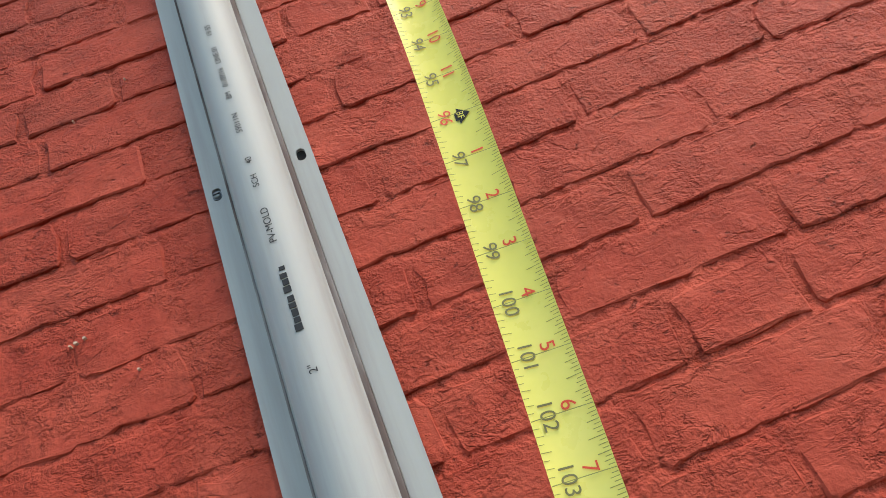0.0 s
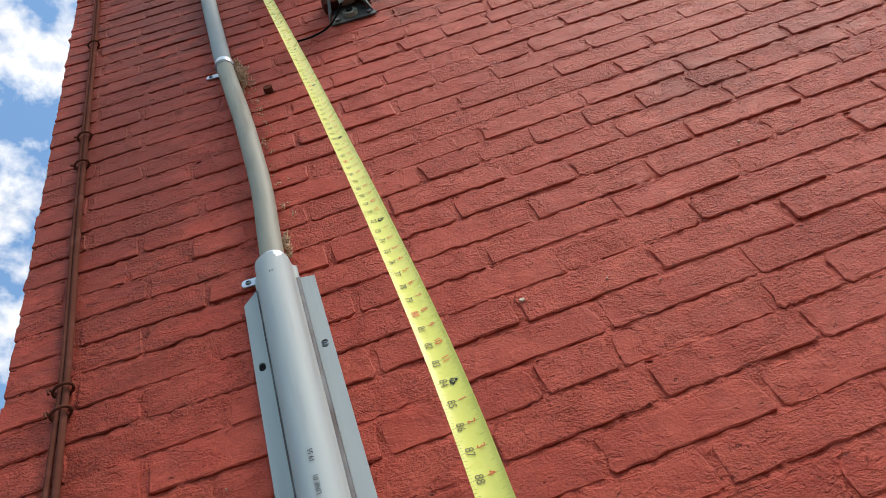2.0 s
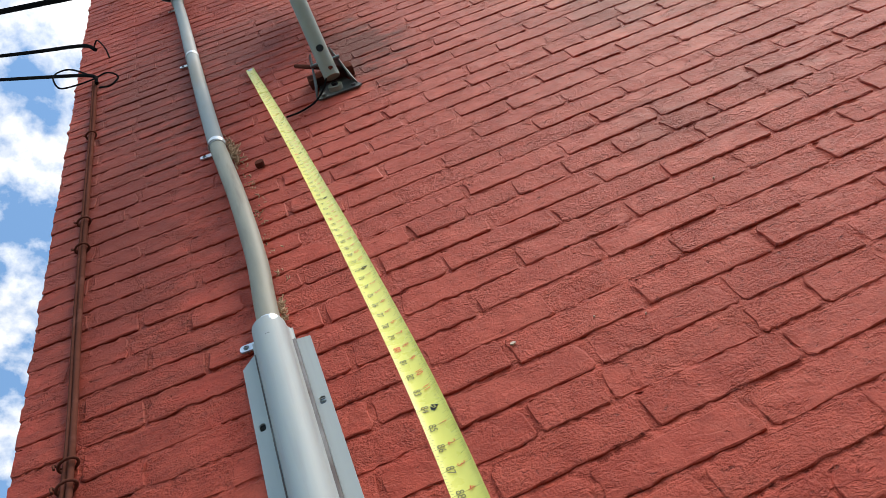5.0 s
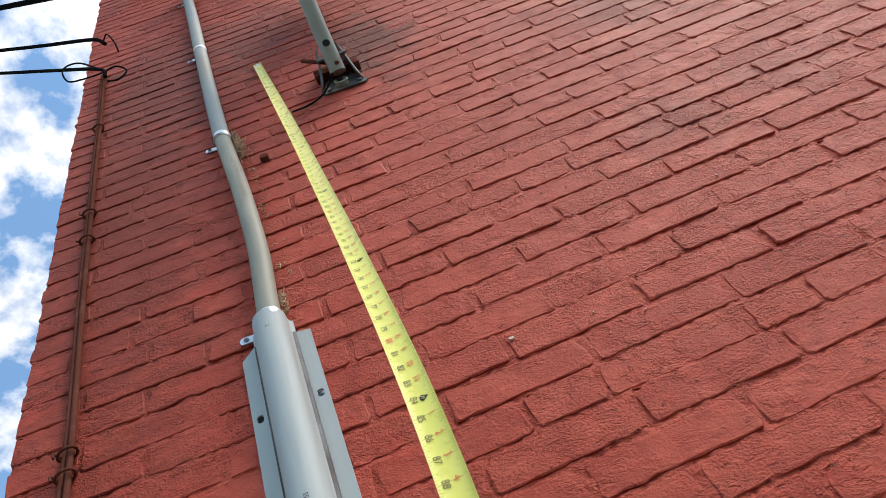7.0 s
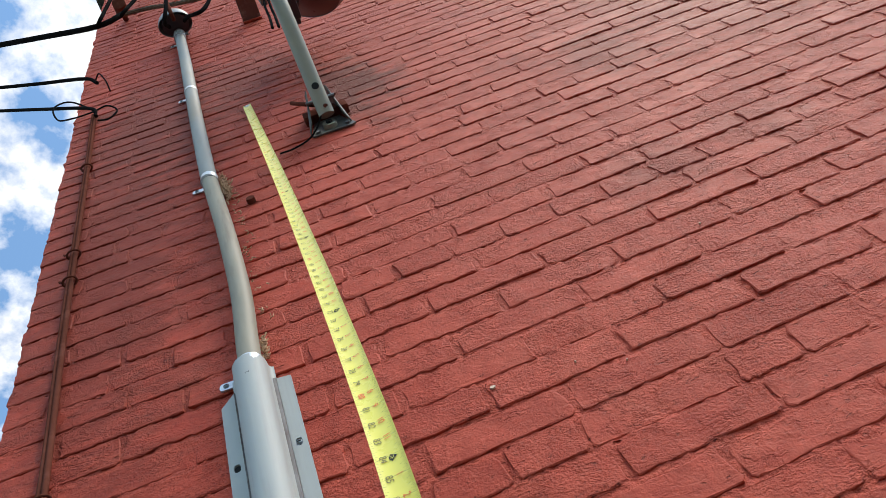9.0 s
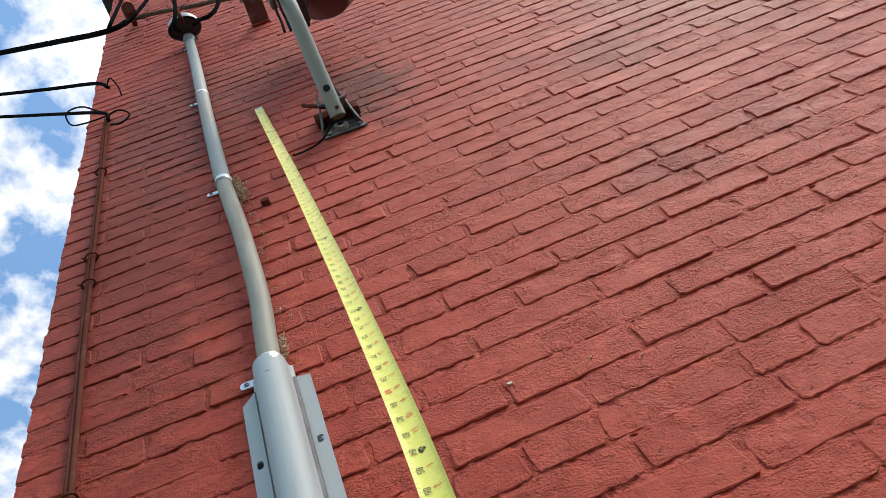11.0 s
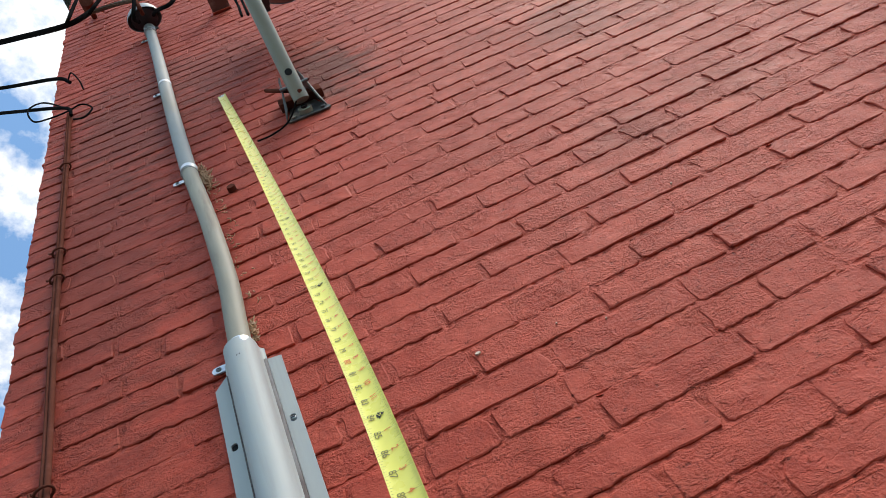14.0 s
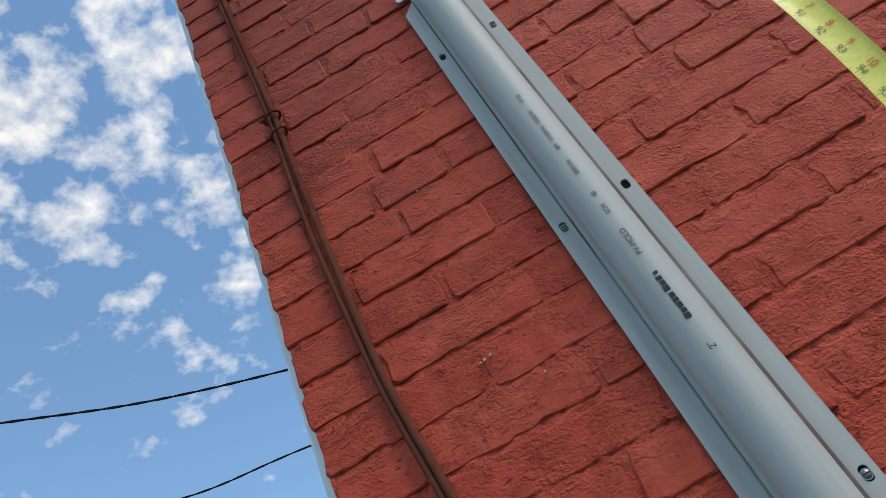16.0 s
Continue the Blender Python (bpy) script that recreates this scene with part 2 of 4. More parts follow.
MAST = material("grey_green_mast_paint", (0.285, 0.275, 0.215), 0.58, 0.0, 0.1, 40, 0.1, 0.0006, spots=(0.22, 0.215, 0.18), spot_scale=8)
PLATE = material("dirty_mount_plate", (0.105, 0.098, 0.085), 0.45, 0.3, 0.3, 60, 0.2, 0.0008, spots=(0.22, 0.215, 0.20), spot_scale=16)
# grey bowl: the red bounce from the wall is put into its colour
DISH = material("dish_enamel_red_bounce", (0.12, 0.088, 0.080), 0.32, 0, 0.10, 30, 0.05, 0.0005, spots=(0.12, 0.08, 0.07), spot_scale=9)
# same dish: light of the sky is put into the rim's colour
DISH_RIM = material("rim_enamel_sky_tint", (0.26, 0.28, 0.29), 0.42, 0, 0.08, 30, 0.05, 0.0005)
DISH_BACK = material("dark_bracket_enamel", (0.045, 0.045, 0.05), 0.4, 0.2, 0.15, 40, 0.1, 0.0005)
HEAD = material("weatherhead_alloy", (0.36, 0.36, 0.35), 0.5, 0.2, 0.12, 40, 0.1, 0.0005)
WHITE = material("white_facade_paint", (0.74, 0.76, 0.77), 0.6, 0, 0.08, 30, 0.3, 0.002)
OLIVE = material("olive_eave_board", (0.075, 0.07, 0.05), 0.6, 0, 0.15, 30, 0.2, 0.001)
TAR = material("dark_roof_felt", (0.06, 0.058, 0.056), 0.85, 0, 0.2, 40, 0.4, 0.002)
# surface chosen dark so that brick undersides get little bounce light
DARK_GROUND = material("low_bounce_ground", (0.085, 0.083, 0.08), 0.85, 0, 0.2, 25, 0.4, 0.003, spots=(0.06, 0.058, 0.056), spot_scale=2)
STRAW = material("dry_plant_fibre", (0.50, 0.30, 0.17), 0.8, 0, 0.3, 90, 0.2, 0.0005)
CHIP = material("bare_plaster_chip", (0.62, 0.45, 0.33), 0.8, 0, 0.15, 200, 0.3, 0.0004)


# ---- mesh helpers ----
def finish(bm, name, mat_, parent=None, label="", smooth=True):
    bmesh.ops.recalc_face_normals(bm, faces=bm.faces)
    me = bpy.data.meshes.new(name)
    bm.to_mesh(me)
    bm.free()
    me.materials.append(mat_)
    if smooth:
        me.polygons.foreach_set("use_smooth", [True] * len(me.polygons))
        me.set_sharp_from_angle(angle=radians(40))
    ob = new(name, me)
    if parent:
        ob.parent = parent
    if label:
        tagged(ob, label)
    return ob


def part(name, bm, mat_, parent, label="", smooth=True):
    return finish(bm, name, mat_, parent, label, smooth)


def thing(name, label, category, kind="", group=""):
    return tagged(new(name), label, category, group, kind)


def glide(pts, steps=8):
    """Points along a smooth curve through pts."""
    p = [Vector(a) for a in pts]
    p = [p[0] * 2 - p[1]] + p + [p[-1] * 2 - p[-2]]
    out = []
    for i in range(1, len(p) - 2):
        a, b, c, d = p[i - 1], p[i], p[i + 1], p[i + 2]
        for s in range(steps):
            t = s / steps
            out.append(0.5 * (2 * b + (c - a) * t + (2 * a - 5 * b + 4 * c - d) * t * t + (3 * b - a - 3 * c + d) * t ** 3))
    out.append(p[-2])
    return out


def tube(pts, r, seg=12, bm=None, caps=True):
    bm = bm or bmesh.new()
    rad = r if callable(r) else (lambda s: r)
    up = None
    rings = []
    n = len(pts)
    for i, c in enumerate(pts):
        t = (pts[min(i + 1, n - 1)] - pts[max(i - 1, 0)]).normalized()
        if up is None:
            up = t.orthogonal().normalized()
        up = (up - t * up.dot(t)).normalized()
        side = t.cross(up)
        q = rad(i / max(1, n - 1))
        rings.append([bm.verts.new(c + (up * math.cos(a) + side * math.sin(a)) * q) for a in (2 * math.pi * k / seg for k in range(seg))])
    for a, b in zip(rings, rings[1:]):
        for k in range(seg):
            bm.faces.new((a[k], a[(k + 1) % seg], b[(k + 1) % seg], b[k]))
    if caps:
        bm.faces.new(rings[0][::-1])
        bm.faces.new(rings[-1])
    return bm


def box(lo, hi, bevel=0.0, bm=None, m=None):
    bm = bm or bmesh.new()
    c, s = (Vector(lo) + Vector(hi)) / 2, Vector(hi) - Vector(lo)
    made = bmesh.ops.create_cube(bm, size=1, matrix=(m or Matrix()) @ Matrix.LocRotScale(c, None, s))["verts"]
    if bevel:
        es = {e for v in made for e in v.link_edges}
        bmesh.ops.bevel(bm, geom=list(es), offset=bevel, segments=2, affect="EDGES", profile=0.6)
    return bm


def prism(outline, y0, y1, bm=None, m=None):
    """A plate: outline in x and z, from y0 to y1."""
    bm = bm or bmesh.new()
    m = m or Matrix()
    a = [bm.verts.new(m @ Vector((x, y0, z))) for x, z in outline]
    b = [bm.verts.new(m @ Vector((x, y1, z))) for x, z in outline]
    n = len(a)
    bm.faces.new(a)
    bm.faces.new(b[::-1])
    for i in range(n):
        bm.faces.new((a[i], b[i], b[(i + 1) % n], a[(i + 1) % n]))
    return bm


def disc(centre, axis, r, depth, seg=16, bm=None):
    axis = Vector(axis).normalized()
    return tube([Vector(centre), Vector(centre) + axis * depth], r, seg, bm)


def text_mesh(body, size, m, bm):
    """Adds flat lettering to bm, laid by m; its middle is at m's origin."""
    cu = bpy.data.curves.new("lettering", "FONT")
    cu.body, cu.size, cu.align_x, cu.align_y = body, size, "CENTER", "CENTER"
    ob = bpy.data.objects.new("lettering", cu)
    scene.collection.objects.link(ob)
    bpy.context.view_layer.update()
    me = bpy.data.meshes.new_from_object(ob.evaluated_get(bpy.context.evaluated_depsgraph_get()))
    me.transform(m)
    bm.from_mesh(me)
    bpy.data.objects.remove(ob)
    bpy.data.curves.remove(cu)
    bpy.data.meshes.remove(me)


def axes(o, ex, ey):
    """A placing matrix with its x along ex and its y along ey."""
    ex, ey = Vector(ex).normalized(), Vector(ey).normalized()
    ez = ex.cross(ey)
    return Matrix(((ex.x, ey.x, ez.x, o[0]), (ex.y, ey.y, ez.y, o[1]), (ex.z, ey.z, ez.z, o[2]), (0, 0, 0, 1)))


# ---- ground and building ----
bm = bmesh.new()
bmesh.ops.create_grid(bm, x_segments=8, y_segments=8, size=400)
# ground is out of view; its dark colour holds down the bounce
ground = tagged(finish(bm, "ground", DARK_GROUND), "unseen ground round the brick building, dark to limit bounce light", "ground", kind="structure")

EDGE, WALL_TOP, WALL_END = -0.537, 8.6, 5.2
bm = box((EDGE + 0.012, 0.02, 0.0), (WALL_END, 0.32, WALL_TOP))
wall = tagged(finish(bm, "wall_south", RED, smooth=False), "old brick wall thickly painted in faded brick red", "wall", kind="structure")
bm = box((EDGE - 0.015, 0.03, 0.0), (EDGE + 0.010, 6.0, WALL_TOP), 0.003)
facade = tagged(finish(bm, "wall_west", WHITE, smooth=False), "white painted front face of the building", "wall", kind="structure")
bm = box((EDGE + 0.02, 5.7, 0), (WALL_END, 6.0, WALL_TOP))
tagged(finish(bm, "wall_north", WHITE, smooth=False), "plain painted back wall of the building", "wall", kind="structure")
bm = box((WALL_END - 0.3, 0.33, 0), (WALL_END, 5.69, WALL_TOP))
tagged(finish(bm, "wall_east", WHITE, smooth=False), "plain painted side wall of the building", "wall", kind="structure")
bm = box((EDGE - 0.10, -0.02, WALL_TOP + 0.01), (WALL_END + 0.1, 6.1, WALL_TOP + 0.18))
tagged(finish(bm, "roof", TAR, smooth=False), "dark flat roof slab of the brick building", "roof", kind="structure")
eave = thing("eave", "olive brown boxed eave over the building front", "eave", kind="structure")
part("soffit", box((EDGE - 0.070, 0.0, 7.66), (EDGE - 0.022, 6.05, 7.69)), OLIVE, eave, smooth=False)
part("fascia", box((EDGE - 0.082, -0.012, 7.64), (EDGE - 0.072, 6.05, 8.5)), OLIVE, eave, smooth=False)
part("end_board", box((EDGE - 0.070, -0.010, 7.68), (EDGE - 0.021, -0.002, 8.5)), OLIVE, eave, smooth=False)


# ---- conduit guard ----
GX, HUMP_R, HUMP_OUT, FLANGE = -0.078, 0.0295, 0.051, 0.0610


def flange_plate(x0, x1, z0, z1a, z1b, slots):
    """A flat flange with slots through it; its top runs from z1a at x0 to z1b at x1."""
    bm = bmesh.new()
    yf, yb = -0.0062, -0.0025
    half = 0.02
    zs = [z0]
    for zc in sorted(slots):
        zs += [zc - half, zc + half]

    def quad(a, b, c, d):
        for y in (yf, yb):
            bm.faces.new([bm.verts.new((x, y, z)) for x, z in (a, b, c, d)])

    for i in range(0, len(zs), 2):
        lo = zs[i]
        if i + 1 < len(zs):
            hi = zs[i + 1]
            quad((x0, lo), (x1, lo), (x1, hi), (x0, hi))
        else:
            quad((x0, lo), (x1, lo), (x1, z1b), (x0, z1a))
    xc = (x0 + x1) / 2
    w, h = (x1 - x0) / 2, half
    for zc in slots:
        ring, outer = [], []
        for k in range(16):
            a = 2 * math.pi * (k + 0.5) / 16
            c, s = math.cos(a), math.sin(a)
            ring.append((xc + 0.0052 * c, zc + 0.0052 * s + math.copysign(0.0036, s)))
            q = min(w / max(1e-6, abs(c)), h / max(1e-6, abs(s)))
            outer.append((xc + q * c, zc + q * s))
        for k in range(16):
            j = (k + 1) % 16
            a, b = outer[k], outer[j]
            pts = [ring[k], a]
            if abs(a[0] - b[0]) > 1e-6 and abs(a[1] - b[1]) > 1e-6:
                pts.append((xc + math.copysign(w, a[0] + b[0] - 2 * xc), zc + math.copysign(h, a[1] + b[1] - 2 * zc)))
            pts += [b, ring[j]]
            for y in (yf, yb):
                bm.faces.new([bm.verts.new((x, y, z)) for x, z in pts])
            bm.faces.new([bm.verts.new(v) for v in ((ring[k][0], yf, ring[k][1]), (ring[k][0], yb, ring[k][1]), (ring[j][0], yb, ring[j][1]), (ring[j][0], yf, ring[j][1]))])
    rim = [(x0, z0), (x0, z1a), (x1, z1b), (x1, z0)]
    for k in range(4):
        a, b = rim[k], rim[(k + 1) % 4]
        bm.faces.new([bm.verts.new(v) for v in ((a[0], yf, a[1]), (b[0], yf, b[1]), (b[0], yb, b[1]), (a[0], yb, a[1]))])
    bmesh.ops.remove_doubles(bm, verts=bm.verts, dist=1e-5)
    return bm


def hump(z0, z1):
    """The raised channel with its small fillets where it meets the flanges."""
    out = []
    r = HUMP_R
    out.append((-r - 0.0075, 0.0062))
    for k in range(5):
        a = math.pi / 2 * (1 - k / 4)
        out.append((-r - 0.0068 * (1 - math.cos(a)), 0.0062 + 0.011 * (1 - math.sin(a))))
    side = HUMP_OUT - r
    for k in range(21):
        a = math.pi - math.pi * k / 20
        out.append((r * math.cos(a), side + r * math.sin(a)))
    out += [(-x, y) for x, y in out[5::-1]]
    inn = [(x * 0.90, y - 0.0035 if abs(x) < r else y - 0.0037) for x, y in out]
    bm = bmesh.new()
    rings = []
    n_z = 24
    for i in range(n_z + 1):
        z = z0 + (z1 - z0) * i / n_z
        rings.append(([bm.verts.new((GX + x, -y, z)) for x, y in out], [bm.verts.new((GX + x, -max(0.0015, y), z)) for x, y in inn]))
    n = len(out)
    for (a, ai), (b, bi) in zip(rings, rings[1:]):
        for k in range(n - 1):
            bm.faces.new((a[k], a[k + 1], b[k + 1], b[k]))
            bm.faces.new((ai[k + 1], ai[k], bi[k], bi[k + 1]))
    for a, ai in (rings[0], rings[-1]):
        for k in range(n - 1):
            bm.faces.new((a[k], a[k + 1], ai[k + 1], ai[k]))
    return bm


def bolt_head(parent, x, y, z, r=0.0048):
    b = part("bolt", disc((x, y, z), (0, -1, 0), r * 1.25, 0.0012, 18), STEEL, parent, "dull steel screw")
    bm = bmesh.new()
    bmesh.ops.create_uvsphere(bm, u_segments=12, v_segments=8, radius=r, matrix=Matrix.Translation((x, y - 0.001, z)) @ Matrix.Diagonal((1, 0.55, 1, 1)))
    part("bolt_head", bm, STEEL, b)
    part("drive_slot", box((x - r * 0.75, y - 0.0040, z - 0.0006), (x + r * 0.75, y - 0.0033, z + 0.0006), m=None), HOLE, b)


guard = thing("conduit_guard", "grey plastic riser guard with printed lettering, screwed to the brick wall", "conduit guard")
GUARD_FOOT = 1.15
part("channel", hump(GUARD_FOOT, 2.868), PVC, guard)
HOLES = [1.335, 1.780, 2.226, 2.657]
part("flange", flange_plate(GX - FLANGE, GX - HUMP_R - 0.0068, GUARD_FOOT, 2.808, 2.838, [1.332, 1.774, 2.217, 2.654]), PVC, guard, smooth=False)
part("flange", flange_plate(GX + HUMP_R + 0.0068, GX + FLANGE, GUARD_FOOT, 2.832, 2.826, HOLES), PVC, guard, smooth=False)
HXL, HXR = GX - (FLANGE + HUMP_R + 0.0068) / 2, GX + (FLANGE + HUMP_R + 0.0068) / 2
for z in (2.216, 1.331):
    bolt_head(guard, HXL, -0.0048, z)
for z in (2.656, 1.779):
    bolt_head(guard, HXR, -0.0048, z)
# near-black plates behind the slots give them their shade by colour
for x, z in ((HXL, 2.654), (HXR, 2.226), (HXL, 1.774), (HXL, 2.217), (HXR, 2.657), (HXR, 1.780)):
    part("slot_shade_plate", box((x - 0.0058, -0.0022, z - 0.0095), (x + 0.0058, -0.0005, z + 0.0095)), HOLE, guard, "dark plate that shades an open slot")
# strips added where only shade and red reflection lie beside the channel
part("shade_strip", tube([Vector((GX - HUMP_R - 0.0066, -0.0066, GUARD_FOOT)), Vector((GX - HUMP_R - 0.0066, -0.0066, 2.835))], 0.0013, 8), FILLET_SHADE, guard, "dark line of shade put in as colour")
part("shade_strip", box((GX + HUMP_R + 0.0012, -0.0105, GUARD_FOOT), (GX + HUMP_R + 0.0072, -0.0066, 2.83), 0.0012), FILLET_SHADE, guard, "brown line of wall reflection put in as colour")
# printed along the channel, reading upwards
PRINT_X = GX + 0.001
for body, zc, size in (("19 55", 2.420, 0.0095), ("LINE 01", 2.374, 0.0095), ("01/09/16", 2.334, 0.0092), ("BM", 2.303, 0.0092), ("59011N", 2.258, 0.0095), ("40", 2.201, 0.0095),
                       ("SCH", 2.172, 0.0095), ("PV-MOLD", 2.112, 0.0105), ('2"', 1.948, 0.011), ("2", 2.815, 0.010)):
    bm = bmesh.new()
    text_mesh(body, size, axes((PRINT_X, -HUMP_OUT - 0.0006, zc), (0, 0, 1), (-1, 0, 0)), bm)
    part("printed_mark", bm, FADED_INK, guard, "faded black print", smooth=False)
for z0, z1, w in ((1.988, 1.995, 0.0040), (1.9965, 2.002, 0.0028), (2.0035, 2.011, 0.0028), (2.0125, 2.018, 0.0034), (2.0195, 2.026, 0.0028), (2.030, 2.037, 0.0040), (2.0385, 2.045, 0.0028), (2.0465, 2.052, 0.0036), (2.056, 2.060, 0.0022)):
    part("maker_mark", box((PRINT_X - 0.0008 - w, -HUMP_OUT - 0.0008, z0), (PRINT_X + 0.0024, -HUMP_OUT - 0.0003, z1)), INK, guard, "bold black maker's mark", smooth=False)


# ---- conduit with straps and weatherhead ----
RC = 0.0205
CONDUIT_LINE = glide([(-0.078, -0.026, 2.3), (-0.076, -0.026, 2.75), (-0.073, -0.028, 2.92), (-0.066, -0.031, 3.08), (-0.067, -0.033, 3.24), (-0.072, -0.031, 3.42), (-0.082, -0.026, 3.62), (-0.089, -0.024, 3.78),
                      (-0.094, -0.024, 4.15), (-0.097, -0.024, 4.6), (-0.099, -0.024, 5.1), (-0.104, -0.026, 5.50)], 8)
conduit = thing("service_conduit", "weathered tan-grey plastic conduit bent slightly and strapped to the brick", "conduit")
part("lower_pipe", tube([q for q in CONDUIT_LINE if q.z < 3.80], RC, 24), CONDUIT, conduit, "sun-tanned plastic pipe")
part("upper_pipe", tube([q for q in CONDUIT_LINE if q.z > 3.72], RC + 0.0012, 24), PIPE, conduit, "paler blue-grey plastic pipe")


def conduit_x(z):
    a = min(CONDUIT_LINE, key=lambda p: abs(p.z - z))
    return a.x, a.y


def strap(z, tilt=0.0, reach=0.026):
    s = thing("pipe_strap", "bright galvanised one-hole strap holding the conduit to the wall", "pipe strap", group="straps on the conduit")
    cx, cy = conduit_x(z)
    m = pose(cx, cy, z, 0, tilt, 0)
    bm = bmesh.new()
    h, ro, ri = 0.0095, RC + 0.0026, RC + 0.0006
    prof = [(-(math.pi * 0.5) + math.pi * 1.5 * k / 22) for k in range(23)]
    rings = []
    for a in prof:
        c, sn = math.cos(a + math.pi / 2), -math.sin(a + math.pi / 2)
        rings.append([bm.verts.new(m @ Vector((c * r, sn * r, dz))) for r, dz in ((ro, -h), (ro, h), (ri, h), (ri, -h))])
    for a, b in zip(rings, rings[1:]):
        for k in range(4):
            bm.faces.new((a[k], a[(k + 1) % 4], b[(k + 1) % 4], b[k]))
    bm.faces.new(rings[0])
    bm.faces.new(rings[-1][::-1])
    part("band", bm, ZINC, s)
    xo = -RC - 0.001
    out = [(xo, -h), (xo, h), (xo - reach, h)] + [(xo - reach - 0.002 - 0.006 * math.sin(math.pi * k / 8), h * math.cos(math.pi * k / 8)) for k in range(1, 8)] + [(xo - reach, -h)]
    part("tab", prism(out, -cy - 0.006, -cy - 0.003, m=m), ZINC, s, smooth=False)
    p = m @ Vector((xo - reach + 0.004, -cy - 0.006, 0))
    bolt_head(s, p.x, p.y, p.z, 0.0042)
    return s


for z, tilt, reach in ((2.862, 4, 0.034), (3.745, 6, 0.024), (4.59, 3, 0.024), (5.44, 0, 0.024)):
    strap(z, tilt, reach)

wh = thing("weatherhead", "pale alloy weatherhead with dark open underside on top of the conduit", "weatherhead")
WH = Vector((-0.104, -0.070, 5.53))
WM = Matrix.Translation(WH) @ pose(0, 0, 0, 22, 0, 0)
bm = bmesh.new()
bmesh.ops.create_uvsphere(bm, u_segments=28, v_segments=16, radius=1, matrix=WM @ Matrix.Diagonal((0.074, 0.062, 0.085, 1)))
bmesh.ops.bisect_plane(bm, geom=bm.verts[:] + bm.edges[:] + bm.faces[:], plane_co=WH, plane_no=WM.to_3x3() @ Vector((0, 0, -1)), clear_outer=True)
part("hood", bm, HEAD, wh)
part("underside", tube([WM @ Vector((0, 0, -0.002)), WM @ Vector((0, 0, 0.03))], 0.056, 28), DISH_BACK, wh, "black insulating insert")
part("collar", tube([Vector((-0.104, -0.026, 5.44)), Vector((-0.104, -0.026, 5.53))], RC + 0.005, 20), HEAD, wh)
part("clamp_bolt", disc((-0.078, -0.03, 5.47), (1, 0, 0), 0.006, 0.014, 10), STEEL, wh)


def cable(name, label, pts, r, mat_, group="", seg=10, steps=8):
    return tagged(finish(tube(glide(pts, steps), r, seg), name, mat_), label, "cable", group)


cable("service_cable", "thick black service cable rising from the weatherhead", [(-0.13, -0.075, 5.50), (-0.135, -0.12, 5.40), (-0.11, -0.16, 5.48), (-0.10, -0.17, 5.8), (-0.085, -0.16, 6.4), (-0.05, -0.15, 7.2)], 0.0085, BLACK, "weatherhead cables")
cable("service_cable", "brown-grey service cable rising from the weatherhead", [(-0.10, -0.10, 5.50), (-0.098, -0.14, 5.44), (-0.105, -0.16, 5.6), (-0.125, -0.16, 6.0), (-0.15, -0.15, 6.6), (-0.16, -0.15, 7.2)], 0.0088, BROWN, "weatherhead cables")
cable("service_cable", "thick black service cable looping up from the weatherhead", [(-0.06, -0.08, 5.50), (-0.03, -0.13, 5.30), (0.03, -0.15, 5.22), (0.075, -0.15, 5.42), (0.088, -0.15, 5.8), (0.075, -0.15, 6.4), (0.06, -0.15, 7.2)], 0.0085, BLACK, "weatherhead cables")

# ---- service drop along the top ----
cable("service_drop", "thick black overhead service cable tied to the wall", [(-3.2, -0.15, 7.5), (-1.7, -0.13, 6.63), (-1.0, -0.12, 6.19), (-0.70, -0.12, 5.97), (-0.44, -0.12, 5.80), (-0.31, -0.12, 5.92)], 0.013, BLACK)
bm = bmesh.new()
for ph in (0.0, 2.1, 4.2):
    base = glide([(-0.33, -0.12, 5.88), (-0.2, -0.12, 5.83), (-0.06, -0.12, 5.71), (0.06, -0.12, 5.64), (0.17, -0.12, 5.55), (0.20, -0.13, 5.60), (0.21, -0.13, 6.1)], 26)
    tube([p + Vector((0, math.cos(i * 0.55 + ph), math.sin(i * 0.55 + ph))) * 0.0065 for i, p in enumerate(base)], 0.0048, 6, bm)
tagged(finish(bm, "messenger_wire", ROPE), "brown weathered twisted messenger wire along the brick", "cable")
knob = thing("wall_insulator", "small red-painted insulator holding the service cable", "insulator")
part("peg", tube([Vector((-0.375, 0.0, 6.42)), Vector((-0.335, -0.12, 6.03))], 0.014, 12), BROWN, knob)
part("spool", tube([Vector((-0.34, -0.10, 6.06)), Vector((-0.332, -0.16, 5.98))], lambda s: 0.03 - 0.01 * math.sin(math.pi * s), 14), BROWN, knob)
cable("drip_cable", "black cable dropping to the service drop", [(-0.44, -0.125, 5.79), (-0.41, -0.15, 5.83), (-0.382, -0.15, 6.25), (-0.35, -0.15, 6.8), (-0.335, -0.15, 7.5)], 0.0085, BLACK, "drip loops")
cable("drip_cable", "black cable dropping to the service drop", [(-0.33, -0.125, 5.84), (-0.297, -0.15, 5.80), (-0.245, -0.15, 6.05), (-0.205, -0.15, 6.4), (-0.182, -0.15, 6.75), (-0.17, -0.15, 7.4)], 0.0085, BLACK, "drip loops")

